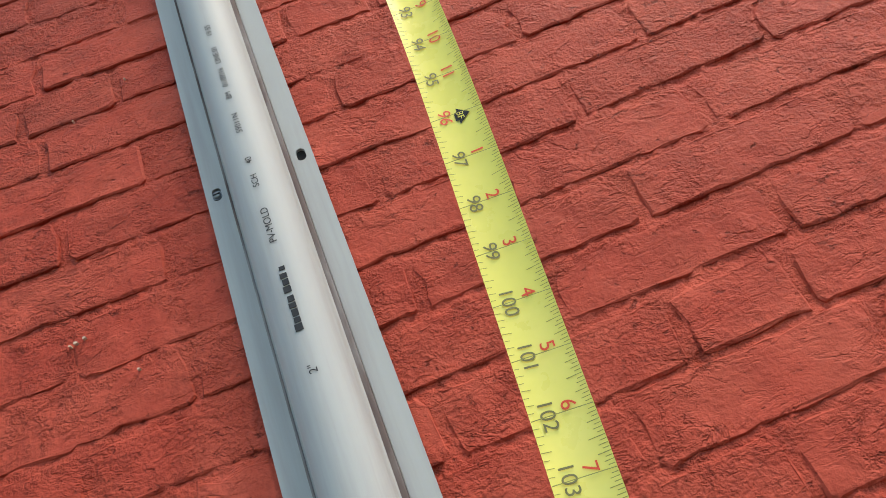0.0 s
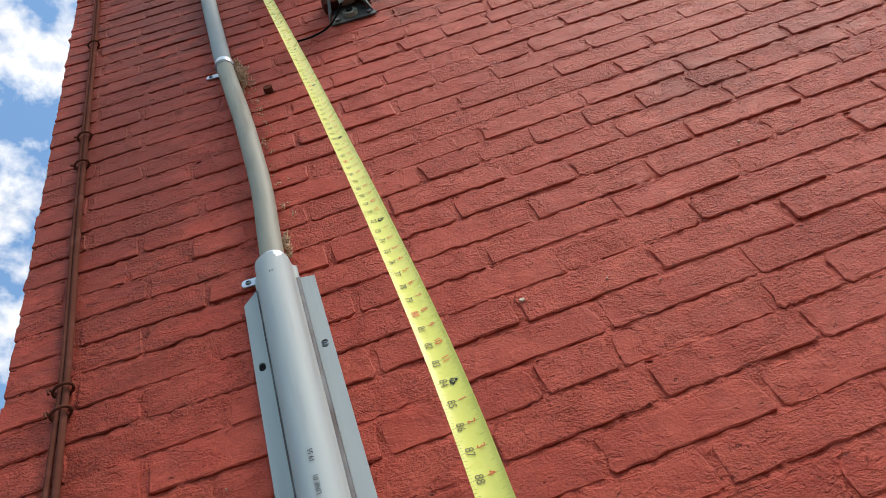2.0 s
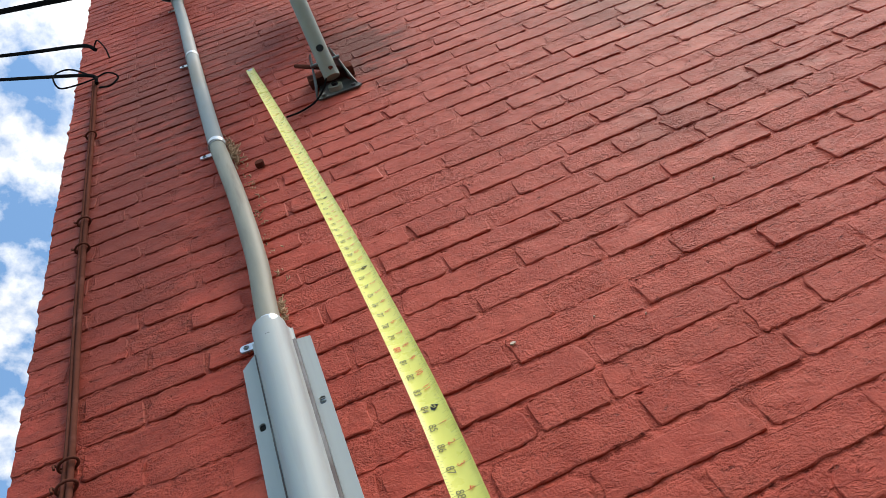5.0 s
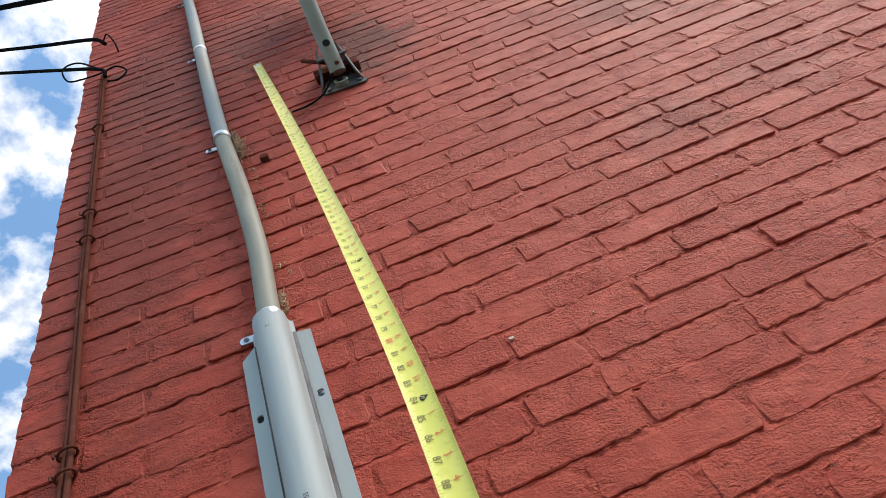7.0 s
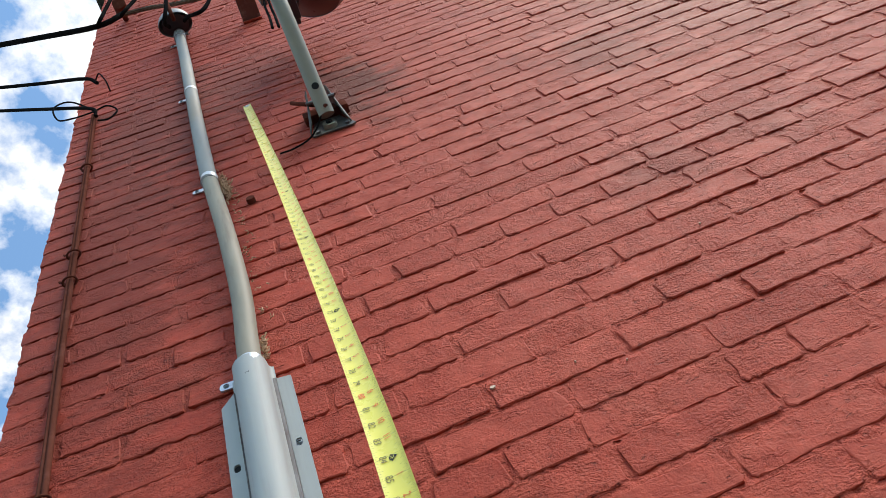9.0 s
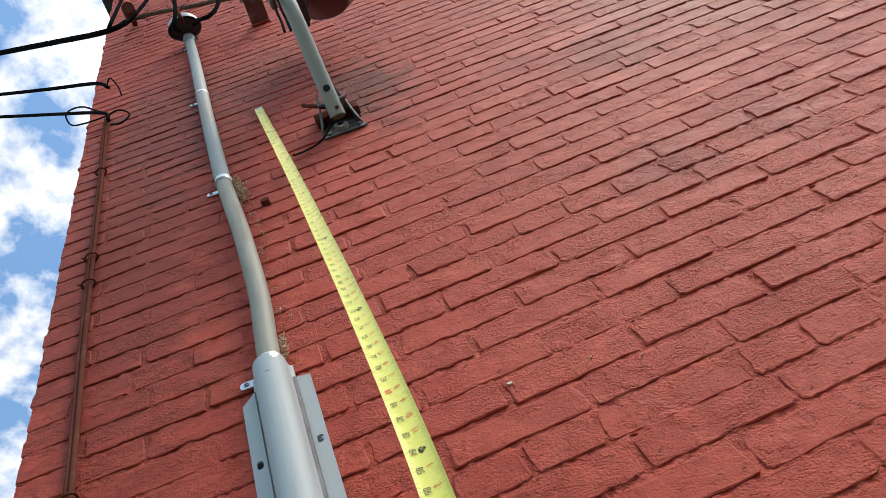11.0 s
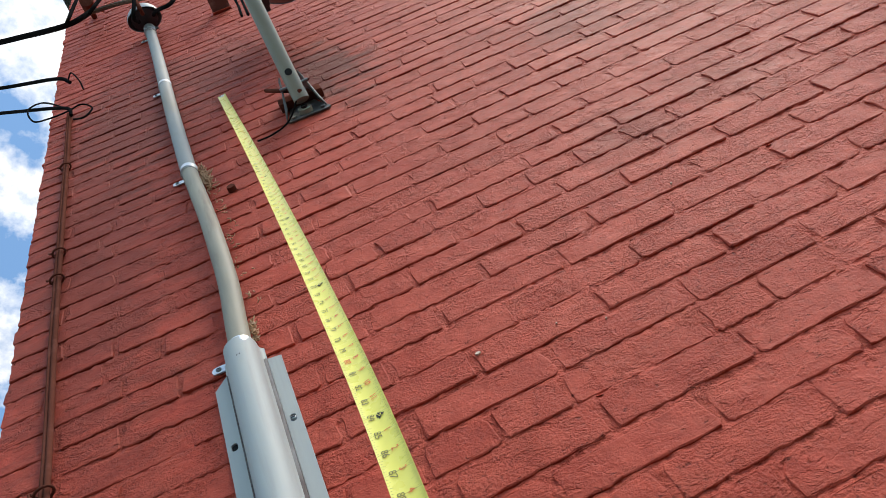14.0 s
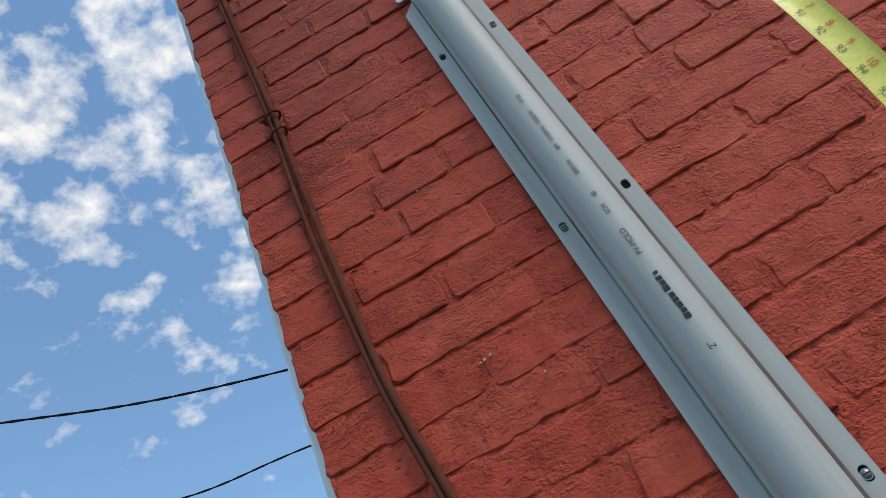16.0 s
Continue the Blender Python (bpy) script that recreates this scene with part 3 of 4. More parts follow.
# ---- thin cables on the corner ----
cable("drop_cable", "thin black overhead cable reaching the wall corner", [(-3.0, -0.05, 7.6), (-1.6, -0.04, 6.28), (-0.97, -0.04, 5.67), (-0.715, -0.04, 5.43), (-0.51, -0.035, 5.265), (-0.46, -0.02, 5.19)], 0.0075, BLACK, "corner cables")
cable("drop_cable", "thin black overhead cable reaching the wall corner", [(-3.0, -0.05, 7.4), (-1.5, -0.04, 5.9), (-0.909, -0.04, 5.26), (-0.649, -0.04, 4.985), (-0.46, -0.035, 4.79), (-0.44, -0.02, 4.72)], 0.0065, BLACK, "corner cables")
bm = bmesh.new()
tube(glide([(-0.44, -0.03, 4.76), (-0.534, -0.05, 4.91), (-0.594, -0.05, 4.90), (-0.57, -0.04, 4.76), (-0.511, -0.04, 4.715), (-0.45, -0.03, 4.75), (-0.40, -0.03, 4.77), (-0.358, -0.03, 4.67), (-0.384, -0.03, 4.6), (-0.43, -0.02, 4.66)], 10), 0.0032, 8, bm)
tube(glide([(-0.47, -0.02, 5.22), (-0.44, -0.05, 5.20), (-0.41, -0.04, 5.08), (-0.40, -0.02, 5.0)], 8), 0.003, 8, bm)
tagged(finish(bm, "cable_coil", BLACK), "loose coil of thin dark cable at the wall corner", "cable coil")
for pts, r in (([(-13.6, 13.45, 17.1), (-10.77, 15.53, 17.05), (-7.34, 17.45, 17.02), (-2.0, 20.5, 17.3)], 0.055), ([(-14.5, 15.2, 14.9), (-11.03, 17.36, 14.83), (-7.93, 18.67, 15.14), (-2.0, 21.4, 15.8)], 0.042)):
    bm = bmesh.new()
    for ph in (0.0, math.pi):
        tube([p + Vector((0.3, 0.3 * math.cos(i * 0.3 + ph), math.sin(i * 0.3 + ph))) * r * 0.32 for i, p in enumerate(glide(pts, 60))], r * 0.5, 6, bm)
    tagged(finish(bm, "overhead_line", BLACK), "distant twisted black overhead line against the sky", "cable", "overhead lines")
# ---- brown cable pair down the wall ----
pair = thing("brown_cable_run", "pair of brown painted cables clipped down the red wall", "cable run")
RUN = [(-0.455, -0.010, 4.80), (-0.446, -0.012, 4.24), (-0.441, -0.012, 3.63), (-0.436, -0.012, 3.2), (-0.428, -0.012, 2.8), (-0.428, -0.011, 2.48), (-0.424, -0.012, 2.2), (-0.416, -0.012, 2.09), (-0.402, -0.012, 1.97), (-0.385, -0.012, 1.8), (-0.38, -0.012, 1.3)]
part("cable", tube(glide([(x + 0.0035, y, z) for x, y, z in RUN], 10), 0.0054, 10), BROWN, pair)
part("cable", tube(glide([(x - 0.0065 - (0.006 if 2.25 < z < 2.5 else 0), y + 0.002, z) for x, y, z in RUN], 10), 0.0046, 10), BROWN, pair)
for z in (4.22, 3.62, 3.48, 2.75, 2.70, 1.9):
    i = min(glide(RUN, 10), key=lambda p: abs(p.z - z))
    bm = tube([Vector((i.x + 0.015 * math.cos(a), i.y - 0.002 + 0.012 * math.sin(a), z + 0.004 * math.cos(a))) for a in (2 * math.pi * k / 20 for k in range(21))], 0.0026, 8)
    tube(glide([(i.x - 0.012, i.y, z), (i.x - 0.022, i.y - 0.006, z + 0.008), (i.x - 0.018, i.y - 0.01, z - 0.008)], 5), 0.0022, 6, bm)
    part("wire_tie", bm, BROWN, pair)

# ---- dish on its mast ----
dish = thing("satellite_dish", "grey satellite dish on a bent tubular mast bolted to the wall", "satellite dish")
MX = 0.263
mast_line = glide([(MX + 0.002, -0.038, 3.872), (MX, -0.10, 3.924), (MX, -0.20, 4.018), (MX, -0.285, 4.10), (MX, -0.325, 4.17), (MX, -0.335, 4.26), (MX, -0.335, 4.45)], 8)
mast = part("mast", tube(mast_line, 0.0225, 22), MAST, dish)
ax = Vector((0, -0.2, 0.188)).normalized()
under = Vector((0, -0.188, -0.2)).normalized()
# flat disc, the drain hole's shade put into its colour
part("drain_hole", disc(Vector((MX, -0.10, 3.924)) + under * 0.0212, under, 0.0105, 0.002, 14), HOLE, mast, "dark round hole")
foot = part("foot_plate", prism([(0.204, 3.842), (0.210, 3.833), (0.323, 3.827), (0.331, 3.836), (0.308, 3.905), (0.286, 4.02), (0.246, 4.02), (0.222, 3.905)], -0.006, -0.001), PLATE, dish, "grimy dark steel foot plate", smooth=False)
for sx in (-1, 1):
    bm = bmesh.new()
    web = [(0.026, -0.098, 3.945), (0.027, -0.060, 4.025), (0.030, -0.006, 4.045), (0.058, -0.006, 3.850), (0.046, -0.030, 3.862)]
    a = [bm.verts.new((MX + sx * x, y, z)) for x, y, z in web]
    b = [bm.verts.new((MX + sx * (x + 0.0035), y, z)) for x, y, z in web]
    bm.faces.new(a)
    bm.faces.new(b[::-1])
    for k in range(5):
        bm.faces.new((a[k], b[k], b[(k + 1) % 5], a[(k + 1) % 5]))
    part("cheek", bm, PLATE, foot, smooth=False)
bm = tube([Vector((MX - 0.042, -0.075, 3.905)), Vector((MX + 0.042, -0.075, 3.905))], 0.0055, 10)
part("pivot_bolt", bm, STEEL, foot)
for x, z in ((0.224, 3.848), (0.311, 3.844)):
    part("foot_bolt", disc((x, -0.006, z), (0, -1, 0), 0.0075, 0.006, 6), STEEL, foot)
part("boss", tube([Vector((MX, -0.006, 3.862)), Vector((MX, -0.020, 3.862))], 0.020, 20), MAST, foot)
part("boss_bolt", disc((MX, -0.020, 3.860), (0, -1, 0), 0.009, 0.007, 6), HOLE, foot, "dark hexagonal bolt")
part("backing_block", box((0.205, -0.030, 3.93), (0.335, -0.001, 3.975), 0.003), BROWN, foot, "brown-red painted backing bar")
part("brace_rod", tube([Vector((0.190, -0.055, 4.02)), Vector((0.228, -0.060, 3.945)), Vector((0.270, -0.066, 3.865))], 0.0062, 10), BROWN, foot, "dark rusty rod")
# ground wire at the foot
cable("ground_wire", "black wire hanging from the dish foot to the wall", [(0.266, -0.068, 3.885), (0.248, -0.045, 3.865), (0.222, -0.02, 3.845), (0.190, -0.008, 3.82), (0.145, -0.006, 3.80), (0.105, -0.006, 3.80)], 0.0026, BLACK)
# bracket, arm and reflector
bm = box((MX - 0.045, -0.385, 4.27), (MX - 0.025, -0.285, 4.45), 0.004)
box((MX + 0.025, -0.385, 4.27), (MX + 0.040, -0.285, 4.45), 0.004, bm)
box((MX - 0.045, -0.392, 4.30), (MX + 0.040, -0.378, 4.45), 0.003, bm)
brk = part("clamp_bracket", bm, PLATE, dish, "grey steel clamp with bolts")
for z in (4.31, 4.39):
    part("clamp_bolt", tube([Vector((MX - 0.060, -0.345, z)), Vector((MX + 0.055, -0.345, z))], 0.006, 8), STEEL, brk)


def reflector(c, facing, rx, rz):
    """An offset bowl with a rolled rim."""
    bm = bmesh.new()
    z = Vector(facing).normalized()
    x = Vector((0, 0, 1)).cross(z).normalized()
    y = z.cross(x)
    rows = []
    prof = [(k / 9, 0.17 * (k / 9) ** 2) for k in range(1, 10)] + [(1.02, 0.175), (1.03, 0.16), (1.02, 0.145)]
    mid = bm.verts.new(c)
    for rr, d in prof:
        rows.append([bm.verts.new(Vector(c) + x * rx * rr * math.cos(a) + y * rz * rr * math.sin(a) + z * d * rx) for a in (2 * math.pi * k / 48 for k in range(48))])
    for k in range(48):
        bm.faces.new((mid, rows[0][k], rows[0][(k + 1) % 48]))
    for a, b in zip(rows, rows[1:]):
        for k in range(48):
            bm.faces.new((a[k], a[(k + 1) % 48], b[(k + 1) % 48], b[k]))
    return bm


AIM = Vector((0.8, -0.3, 0.5)).normalized()
DC, DRX, DRZ = Vector((0.392, -0.170, 4.76)), 0.095, 0.19
bowl = part("reflector", reflector(DC, AIM, DRX, DRZ), DISH, dish, "dull grey pressed steel bowl, red wall bounce in its colour")
# turned lip round the bowl
bm = bmesh.new()
ex = Vector((0, 0, 1)).cross(AIM).normalized()
ey = AIM.cross(ex)
lip_rows = []
for q, d in ((1.015, 0.020), (1.045, 0.024), (1.05, 0.050), (1.04, 0.056), (1.02, 0.052), (1.01, 0.022)):
    lip_rows.append([bm.verts.new(DC + ex * DRX * q * math.cos(a) + ey * DRZ * q * math.sin(a) + AIM * d) for a in (2 * math.pi * k / 64 for k in range(64))])
for a, b in zip(lip_rows, lip_rows[1:] + lip_rows[:1]):
    for k in range(64):
        bm.faces.new((a[k], a[(k + 1) % 64], b[(k + 1) % 64], b[k]))
part("rim", bm, DISH_RIM, bowl, "turned rim with sky light in its colour")
# pale side plate of the clamp, feed arm and stay plate
slant = Vector((0.114, 0.0, 0.38)).normalized()
m = axes((0.246, -0.372, 4.225), slant, (1, 0, -0.3))
bm = box((-0.15, -0.014, -0.002), (0.21, 0.014, 0.002), 0.001, m=m)
plate = part("clamp_plate", bm, HEAD, dish, "bright galvanised clamp plate")
for d in (-0.10, -0.02, 0.09):
    part("plate_bolt", disc(m @ Vector((d, 0.0, 0.002)), m.to_3x3() @ Vector((0, 0, 1)), 0.0075, 0.007, 6), STEEL, plate)
part("feed_arm", tube([Vector((0.240, -0.345, 4.20)), Vector((0.196, -0.345, 4.68)), Vector((0.16, -0.36, 5.05))], 0.0125, 12), RUST, dish, "dark brown feed arm")
m = axes((0.455, -0.262, 4.66), (1, 0, 0.25), (-0.2, 0.5, 0.8))
stay = part("stay_plate", box((-0.055, -0.045, -0.002), (0.055, 0.045, 0.002), 0.001, m=m), HEAD, dish, "pale perforated stay plate")
for dx in (-0.03, 0.0, 0.03):
    # flat discs, the holes' shade put into their colour
    part("hole", disc(m @ Vector((dx, -0.02, -0.0034)), m.to_3x3() @ Vector((0, 0, 1)), 0.006, 0.0068, 10), HOLE, stay, "dark bolt hole")
bm = tube([Vector((MX, -0.34, 4.38)), Vector((0.35, -0.17, 4.72))], 0.02, 12)
box((0.275, -0.34, 4.42), (0.335, -0.18, 4.58), 0.008, bm)
box((0.30, -0.22, 4.60), (0.345, -0.12, 4.80), 0.008, bm)
part("back_bracket", bm, DISH_BACK, dish, "black rear bracket")
cable("dish_cable", "short black coaxial tail hanging below the dish clamp", [(0.232, -0.335, 4.22), (0.214, -0.335, 4.02), (0.208, -0.335, 3.88), (0.200, -0.335, 3.76)], 0.0036, BLACK, "coaxial tails")
cable("dish_cable", "short black coaxial tail hanging below the dish clamp", [(0.240, -0.335, 4.22), (0.228, -0.335, 4.02), (0.222, -0.335, 3.88), (0.215, -0.335, 3.75)], 0.0036, BLACK, "coaxial tails")

# ---- clevis bracket high on the wall ----
clevis = thing("clevis_bracket", "dull rusty clevis bracket with a pale rounded end", "bracket")
bm = bmesh.new()
CX, CW = 0.215, 0.040
prof = [(CX - CW, -0.002), (CX + CW, -0.002)] + [(CX + CW * math.cos(math.pi * k / 14), -0.11 - CW * math.sin(math.pi * k / 14)) for k in range(15)]
a = [bm.verts.new((x, y, 5.44)) for x, y in prof]
b = [bm.verts.new((x, y, 5.452)) for x, y in prof]
bm.faces.new(a)
bm.faces.new(b[::-1])
for k in range(len(a)):
    bm.faces.new((a[k], b[k], b[(k + 1) % len(a)], a[(k + 1) % len(a)]))
part("arm", bm, RUST, clevis, smooth=False)
part("rounded_end", tube([Vector((CX + (CW + 0.004) * math.cos(math.pi * k / 16), -0.11 - (CW + 0.004) * math.sin(math.pi * k / 16), 5.455)) for k in range(17)], 0.011, 10), HEAD, clevis)
part("pin", tube([Vector((CX, -0.11, 5.41)), Vector((CX, -0.11, 5.50))], 0.012, 12), STEEL, clevis)
part("wall_plate", box((CX - 0.042, -0.010, 5.425), (CX + 0.042, 0.0, 5.48), 0.003), RED, clevis)

# ---- dry fibre beside the conduit, chips on the wall ----
bm = bmesh.new()
rnd = random.Random(4)
for _ in range(300):
    nest = rnd.random()
    if nest < 0.6:
        z, far_ = rnd.gauss(3.69, 0.04), abs(rnd.gauss(0.002, 0.009))
    elif nest < 0.85:
        z, far_ = rnd.gauss(2.915, 0.022), abs(rnd.gauss(0.0, 0.003))
    else:
        z, far_ = rnd.uniform(3.0, 3.62), abs(rnd.gauss(0.014, 0.010))
    z = max(2.885, z)
    cx, cy = conduit_x(z)
    p = Vector((cx + RC + far_, -0.006 - rnd.random() * 0.014, z))
    d = Vector((rnd.uniform(-0.3, 1), rnd.uniform(-0.6, 0.3), rnd.uniform(-1, 1))).normalized() * rnd.uniform(0.008, 0.022 if nest < 0.6 else 0.011)
    tube([p, p + d * 0.5 + Vector((0.002, 0, -0.004)), p + d], rnd.uniform(0.0008, 0.0016), 4, bm)
tagged(finish(bm, "dry_fibre", STRAW), "tufts of dry plant fibre caught beside the conduit", "plant fibre", kind="stuff")
bm = bmesh.new()
for x, z, r in ((0.266, 2.604, 0.0058), (-0.297, 2.107, 0.0030), (-0.288, 2.109, 0.0024), (-0.303, 2.106, 0.002), (0.395, 2.585, 0.0022), (0.46, 2.545, 0.0018), (-0.24, 2.05, 0.002), (0.74, 2.79, 0.003), (-0.27, 2.42, 0.0018), (-0.2, 2.46, 0.0015)):
    r *= 0.55
    pts = [(x + r * (0.7 + 0.5 * rnd.random()) * math.cos(a) * 1.4, z + r * (0.7 + 0.5 * rnd.random()) * math.sin(a)) for a in (2 * math.pi * k / 7 for k in range(7))]
    prism(pts, -0.0032, 0.003, bm)
tagged(finish(bm, "plaster_chips", CHIP, smooth=False), "small pale chips where the red paint has flaked", "paint chip", kind="stuff")
bm = disc((-0.002, -0.014, 3.573), (0, 1, 0), 0.011, 0.014, 10)
tagged(finish(bm, "wall_anchor", BROWN), "old rusty anchor stub in the brick wall", "anchor")

# ---- tape measure ----
TAPE_KNOTS = [(0.066, -0.015, 4.270), (0.083, -0.175, 3.30), (0.089, -0.264, 2.771), (0.091, -0.316, 2.470), (0.090, -0.358, 2.170), (0.080, -0.366, 1.95), (0.060, -0.350, 1.75), (0.040, -0.335, 1.58)]
tape = thing("tape_measure", "yellow steel tape blade stretched upright in front of the wall", "tape measure")
BLADE = glide(TAPE_KNOTS, 40)
run = [0.0]
for a, b in zip(BLADE, BLADE[1:]):
    run.append(run[-1] + (b - a).length)
HALF, SAG = 0.0127, 0.0028


def on_blade(s, w, lift=0.0):
    """The point of the blade s metres from the hook and w across it, with the directions along, across and out."""
    s = min(max(s, 0.0), run[-1] - 1e-4)
    i = max(k for k in range(len(run) - 1) if run[k] <= s)
    t = (s - run[i]) / (run[i + 1] - run[i])
    along = (BLADE[i + 1] - BLADE[i]).normalized()
    across = (Vector((1, -0.08, 0)) - along * along.dot(Vector((1, -0.08, 0)))).normalized()
    out = along.cross(across)
    if out.y > 0:
        out = -out
    p = BLADE[i].lerp(BLADE[i + 1], t) + across * w + out * (SAG * (w / HALF) ** 2 + lift)
    return p, along, across, out


bm = bmesh.new()
rows = []
n_s = int(run[-1] / 0.02)
for i in range(n_s + 1):
    s = run[-1] * i / n_s
    rows.append(([bm.verts.new(on_blade(s, HALF * k / 4)[0]) for k in range(-4, 5)], [bm.verts.new(on_blade(s, HALF * k / 4, -0.0006)[0]) for k in range(-4, 5)]))
for (a, ai), (b, bi) in zip(rows, rows[1:]):
    for k in range(8):
        bm.faces.new((a[k], a[k + 1], b[k + 1], b[k]))
        bm.faces.new((ai[k + 1], ai[k], bi[k], bi[k + 1]))
    for k in (0, 8):
        bm.faces.new((a[k], b[k], bi[k], ai[k]))
part("blade", bm, YELLOW, tape)
p, al, ac, ou = on_blade(0.0, 0.0)
m = axes(p, ac, -al)
bm = box((-0.0115, -0.030, -0.001), (0.0115, 0.003, 0.0012), 0.0005, m=m)
box((-0.0115, 0.001, -0.012), (0.0115, 0.003, 0.0012), 0.0004, bm, m)
hook = part("end_hook", bm, ZINC, tape, "worn steel end hook")
for dx in (-0.005, 0.005):
    part("rivet", disc(m @ Vector((dx, -0.012, 0.0012)), ou, 0.0028, 0.0012, 10), STEEL, hook)
ticks = bmesh.new()


def lay(name, body, size, s, w, ink):
    bm_ = bmesh.new()
    q, al_, ac_, ou_ = on_blade(s, w, 0.0007)
    ex, ey = al_, ac_
    if ex.cross(ey).dot(ou_) < 0:
        ey = -ey
    # bend with the blade's trough
    slope = 2 * SAG * w / HALF ** 2
    text_mesh(body, size, axes(q, ex, (ey + ou_ * slope * (1 if ey.dot(ac_) > 0 else -1)).normalized()), bm_)
    part(name, bm_, ink, tape, smooth=False)


def mark(s, w0, w1, thick, bm_):
    v = [on_blade(s + d, w, 0.0003)[0] for d, w in ((-thick, w0), (-thick, w1), (thick, w1), (thick, w0))]
    bm_.faces.new([bm_.verts.new(x) for x in v])


last = int(run[-1] / 0.0254)
for n in range(1, last + 1):
    s = n * 0.0254
    lay("inch_numeral", str(n), 0.0088, s - 0.001, -0.0058, RED_INK if n % 16 == 0 else TAPE_INK)
    if n % 12:
        lay("foot_numeral", str(n % 12), 0.0088, s - 0.003, 0.0030, RED_INK)
    else:
        v = [on_blade(s + d, w, 0.0004)[0] for d, w in ((-0.0048, 0.0005), (-0.0026, 0.0005), (-0.0024, -0.001), (0.0024, -0.001), (0.0026, 0.0005), (0.0048, 0.0005), (0.0, 0.0065))]
        bm = bmesh.new()
        bm.faces.new([bm.verts.new(x) for x in v])
        part("foot_arrow", bm, INK, tape, smooth=False)
        lay("arrow_numeral", str(n // 12) + "F", 0.0048, s, 0.0016, YELLOW)
    mark(s, -HALF * 0.98, HALF * 0.98, 0.00018, ticks)
    for k in range(1, 16):
        ln = {8: 0.0065, 4: 0.005, 12: 0.005}.get(k, 0.0036 if k % 2 == 0 else 0.0026)
        mark(s - 0.0254 * k / 16, HALF * 0.98 - ln, HALF * 0.98, 0.00014, ticks)
        if k % 2 == 0:
            mark(s - 0.0254 * k / 16, -HALF * 0.98, -HALF * 0.98 + ln * 0.6, 0.00014, ticks)
tagged(part("tick_mark", ticks, TICK_INK, tape, "fine black ticks", smooth=False), kind="stuff")

# ---- bricks and joints ----
COURSE, STEP, BASE, GAP = 0.0716, 0.2225, 2.1985, 0.0102
rnd = random.Random(11)


def lift(x):
    """The courses climb a little towards the corner."""
    return 0.030 * max(0.0, 0.03 - x)


def brick_mesh(length, height, seed):
    """One worn brick: an uneven, chipped outline with tight arrises, its face at y = 0."""
    r = random.Random(seed)
    x, z, c = length / 2, height / 2, 0.0065
    n_long = 11 if length > 0.15 else 6
    along = [1 - 2 * (k + 0.5 + r.uniform(-0.25, 0.25)) / n_long for k in range(n_long)]
    ring = [(-x + c * r.uniform(0.2, 1.1), -z)] + [(-x * q, -z) for q in along] + [(x - c * r.uniform(0.2, 1.1), -z), (x, -z + c * r.uniform(0.4, 1.4)), (x, r.uniform(-0.3, 0.3) * z), (x, z - c * r.uniform(0.4, 2.4)), (x - c * r.uniform(0.4, 2.0), z)]
    ring += [(x * q, z) for q in along] + [(-x + c * r.uniform(0.4, 2.0), z), (-x, z - c * r.uniform(0.4, 2.4)), (-x, r.uniform(-0.3, 0.3) * z), (-x, -z + c * r.uniform(0.4, 1.4))]
    n = len(ring)
    bite = r.randrange(n) if r.random() < 0.6 else -1
    out = []
    for k, (a, b) in enumerate(ring):
        q = r.uniform(0.86, 0.93) if k == bite else 1.0
        out.append((a + r.gauss(0, 1) * 0.0018, b * q + r.gauss(0, 1) * 0.0010))
    ring = out
    bev = [r.uniform(0.0006, 0.0030) for _ in ring]
    verts = [(a, 0.03, b) for a, b in ring] + [(a, 0.0012 + r.uniform(0, 1) * 0.0010, b) for a, b in ring]
    verts += [(a - math.copysign(e, a), r.uniform(-1, 1) * 0.0006, b - math.copysign(e, b)) for (a, b), e in zip(ring, bev)]
    faces = [(k, (k + 1) % n, n + (k + 1) % n, n + k) for k in range(n)] + [(n + k, n + (k + 1) % n, 2 * n + (k + 1) % n, 2 * n + k) for k in range(n)] + [tuple(range(2 * n, 3 * n))]
    return verts, faces


def brick_data(verts, faces, name="brick", mat_=RED, smooth=False):
    me = bpy.data.meshes.new(name)
    me.from_pydata(verts, [], faces)
    me.materials.append(mat_)
    if smooth:
        me.polygons.foreach_set("use_smooth", [True] * len(me.polygons))
    return me


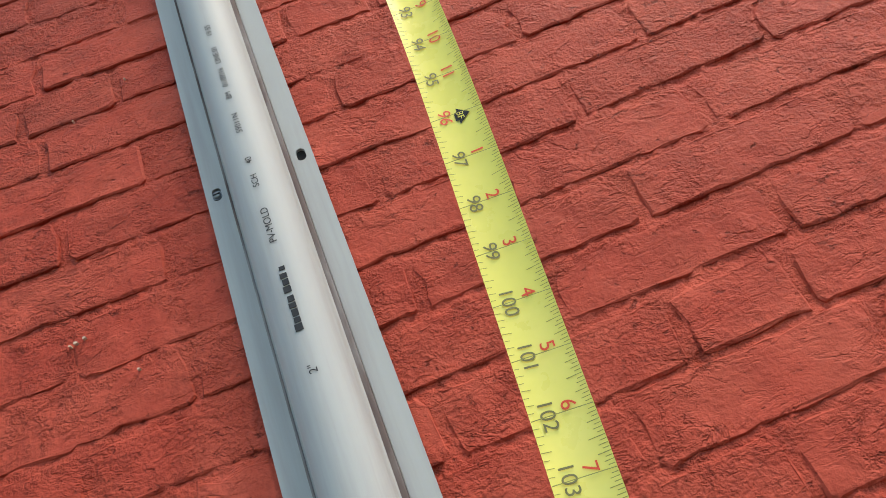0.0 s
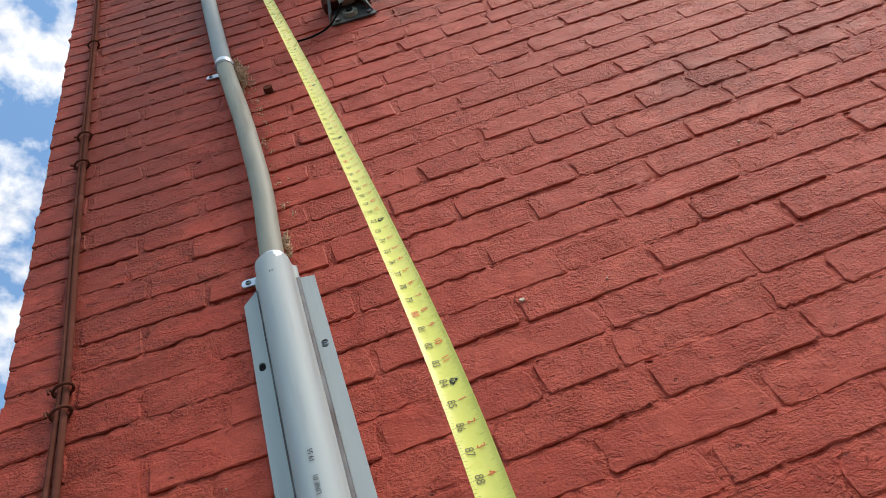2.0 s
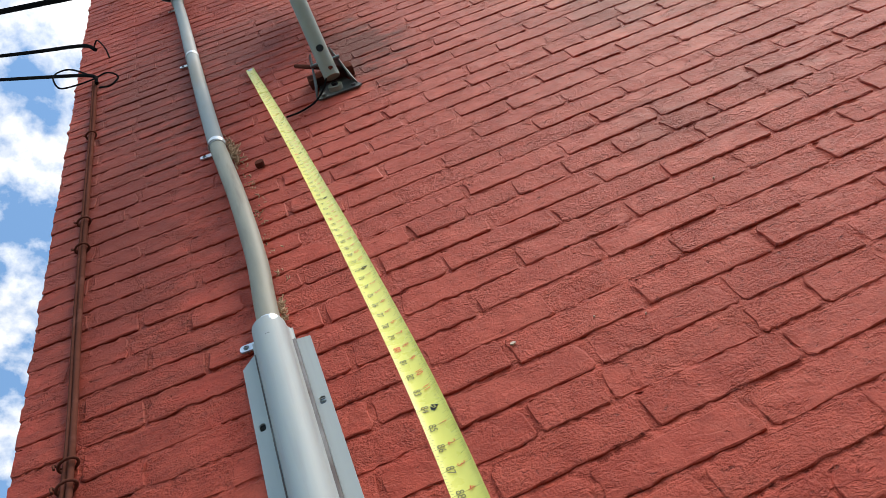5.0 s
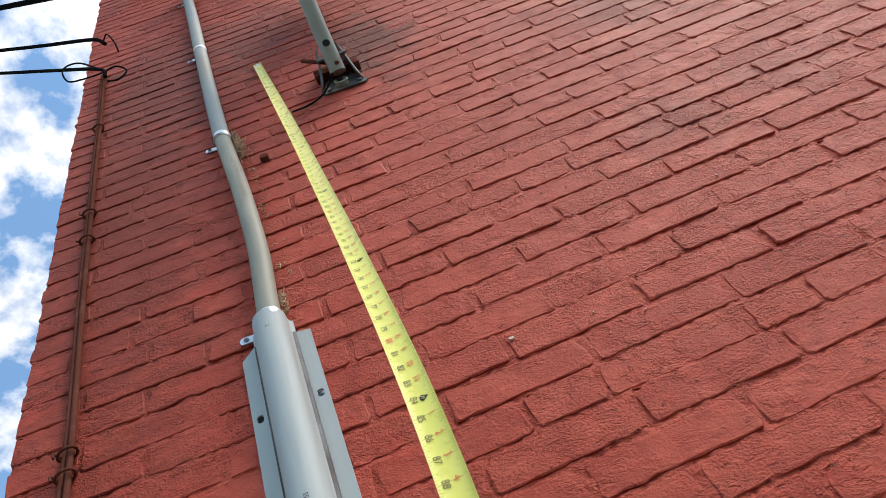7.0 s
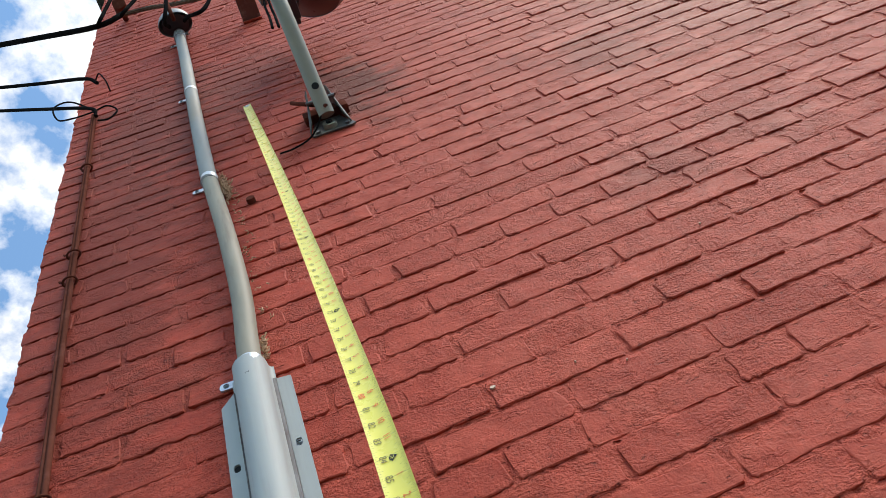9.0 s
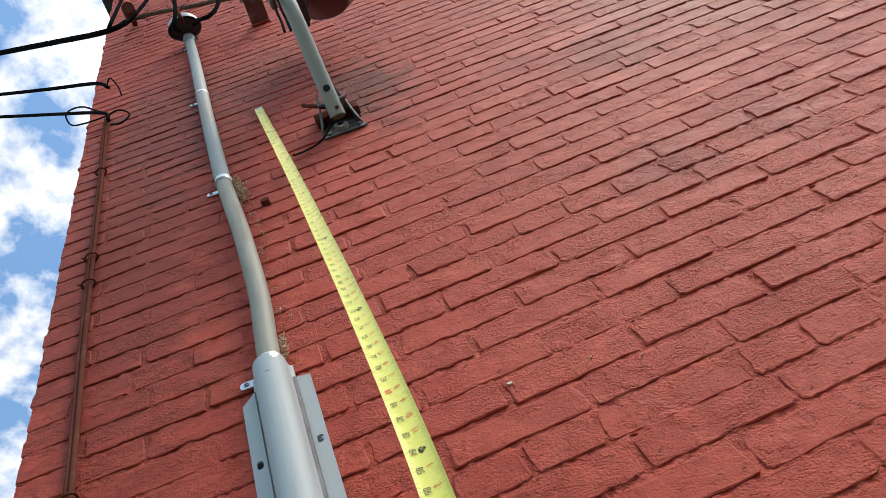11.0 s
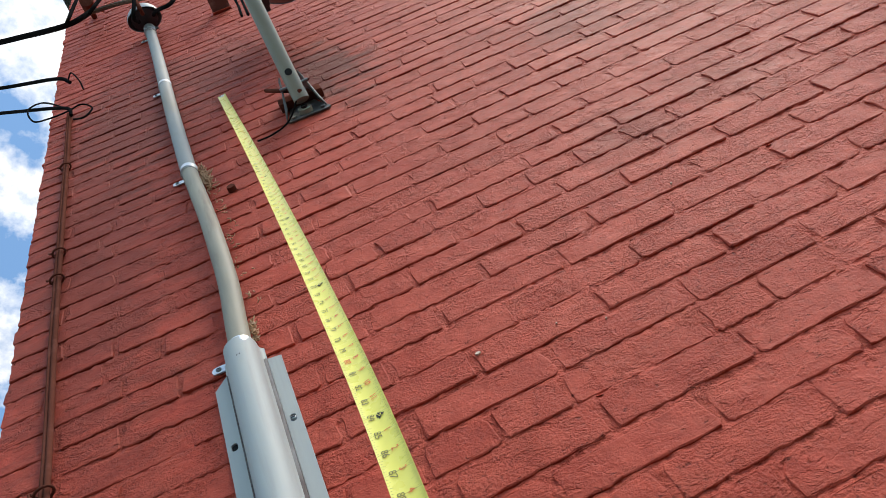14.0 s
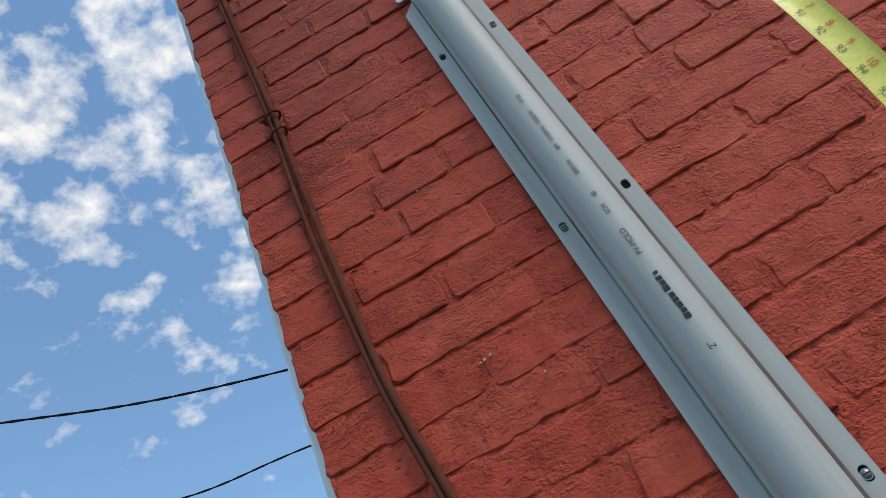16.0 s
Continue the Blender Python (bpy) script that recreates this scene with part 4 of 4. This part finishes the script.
BH = COURSE - GAP
KINDS = {"stretcher": [brick_mesh(STEP - GAP, BH, s) for s in range(18)], "header": [brick_mesh(STEP / 2 - GAP, BH, 50 + s) for s in range(10)]}
NEAR = {k: [brick_data(*b) for b in v] for k, v in KINDS.items()}
far_v, far_f = [], []
count = 0
for k in range(-11, 90):
    z = BASE + (k + 0.5) * COURSE
    if z + COURSE / 2 > WALL_TOP - 0.03:
        break
    head = k % 8 == 3
    step = STEP / 2 if head else STEP
    shift = (0.113 if head else 0.249 if k % 2 else 0.139) + rnd.uniform(-0.006, 0.006)
    joints = [EDGE + rnd.uniform(-0.004, 0.003)]
    x = shift - step * math.ceil((shift - EDGE) / step)
    while x < 2.9:
        if x > EDGE + 0.05:
            joints.append(x + rnd.uniform(-0.005, 0.005))
        x += step
    for a, b in zip(joints, joints[1:]):
        kind = "header" if b - a < STEP * 0.7 else "stretcher"
        i = rnd.randrange(len(KINDS[kind]))
        want, have = b - a - GAP, (STEP if kind == "stretcher" else STEP / 2) - GAP
        mid = (a + b) / 2
        m = Matrix.Translation((mid, rnd.gauss(0, 0.0007), z + lift(mid) + rnd.gauss(0, 0.0012))) @ Euler((rnd.gauss(0.002, 0.007), rnd.gauss(0.030 if mid < 0.03 else 0.0, 0.006), rnd.gauss(0, 0.006))).to_matrix().to_4x4()
        m = m @ Matrix.Diagonal((want / have * (1 if rnd.random() < 0.5 else -1), 1, rnd.uniform(0.97, 1.06), 1))
        if -7 <= k <= 19 and a < 1.35 and count < 300:
            ob = new("brick", NEAR[kind][i])
            ob.parent = wall
            ob.matrix_basis = m
            count += 1
        else:
            vs, fs = KINDS[kind][i]
            o = len(far_v)
            far_v += [tuple(m @ Vector(v)) for v in vs]
            far_f += [tuple(o + j for j in f_) for f_ in fs]
far = new("brick_courses", brick_data(far_v, far_f, "brick_courses"))
far.parent = wall
tagged(far, "red painted bricks further off", kind="stuff")

# painted struck joints: deepest under the brick above, nearly flush on the brick below
X0, X1, D = EDGE + 0.007, 2.9, 0.0046
ACROSS = ((-0.0078, 0.0005), (-0.0056, 0.0011), (-0.0034, 0.0016), (-0.0008, 0.0020), (0.0018, 0.0024), (0.0042, 0.0030), (0.0062, 0.0033), (0.014, 0.0021), (0.022, 0.0019), (0.030, 0.0019), (0.039, 0.0019), (0.048, 0.0019), (0.056, 0.0014))
nx = int((X1 - X0) / D)
bm_v, bm_f = [], []
for k in range(-11, 52):
    for dz, deep in ACROSS:
        for i in range(nx + 1):
            x, z = X0 + (X1 - X0) * i / nx, BASE + k * COURSE + dz
            q = noise.noise(Vector((x * 8, 3.0, z * 8))) * 0.30 + noise.noise(Vector((x * 34, 7.0, z * 34))) * 0.34 + noise.noise(Vector((x * 105, 9.0, z * 105))) * 0.55
            bm_v.append((x, max(-0.0010, deep - 0.0050 * q), z + lift(x) + 0.0016 * noise.noise(Vector((x * 22, 1.0, z * 5)))))
rows_j = len(bm_v) // (nx + 1)
for j in range(rows_j - 1):
    for i in range(nx):
        a = j * (nx + 1) + i
        bm_f.append((a, a + 1, a + nx + 2, a + nx + 1))
o, zt = len(bm_v), BASE + 51 * COURSE + 0.03
bm_v += [(X0, 0.0044, zt), (X1, 0.0044, zt), (X1, 0.0044, WALL_TOP), (X0, 0.0044, WALL_TOP)]
bm_f.append((o, o + 1, o + 2, o + 3))
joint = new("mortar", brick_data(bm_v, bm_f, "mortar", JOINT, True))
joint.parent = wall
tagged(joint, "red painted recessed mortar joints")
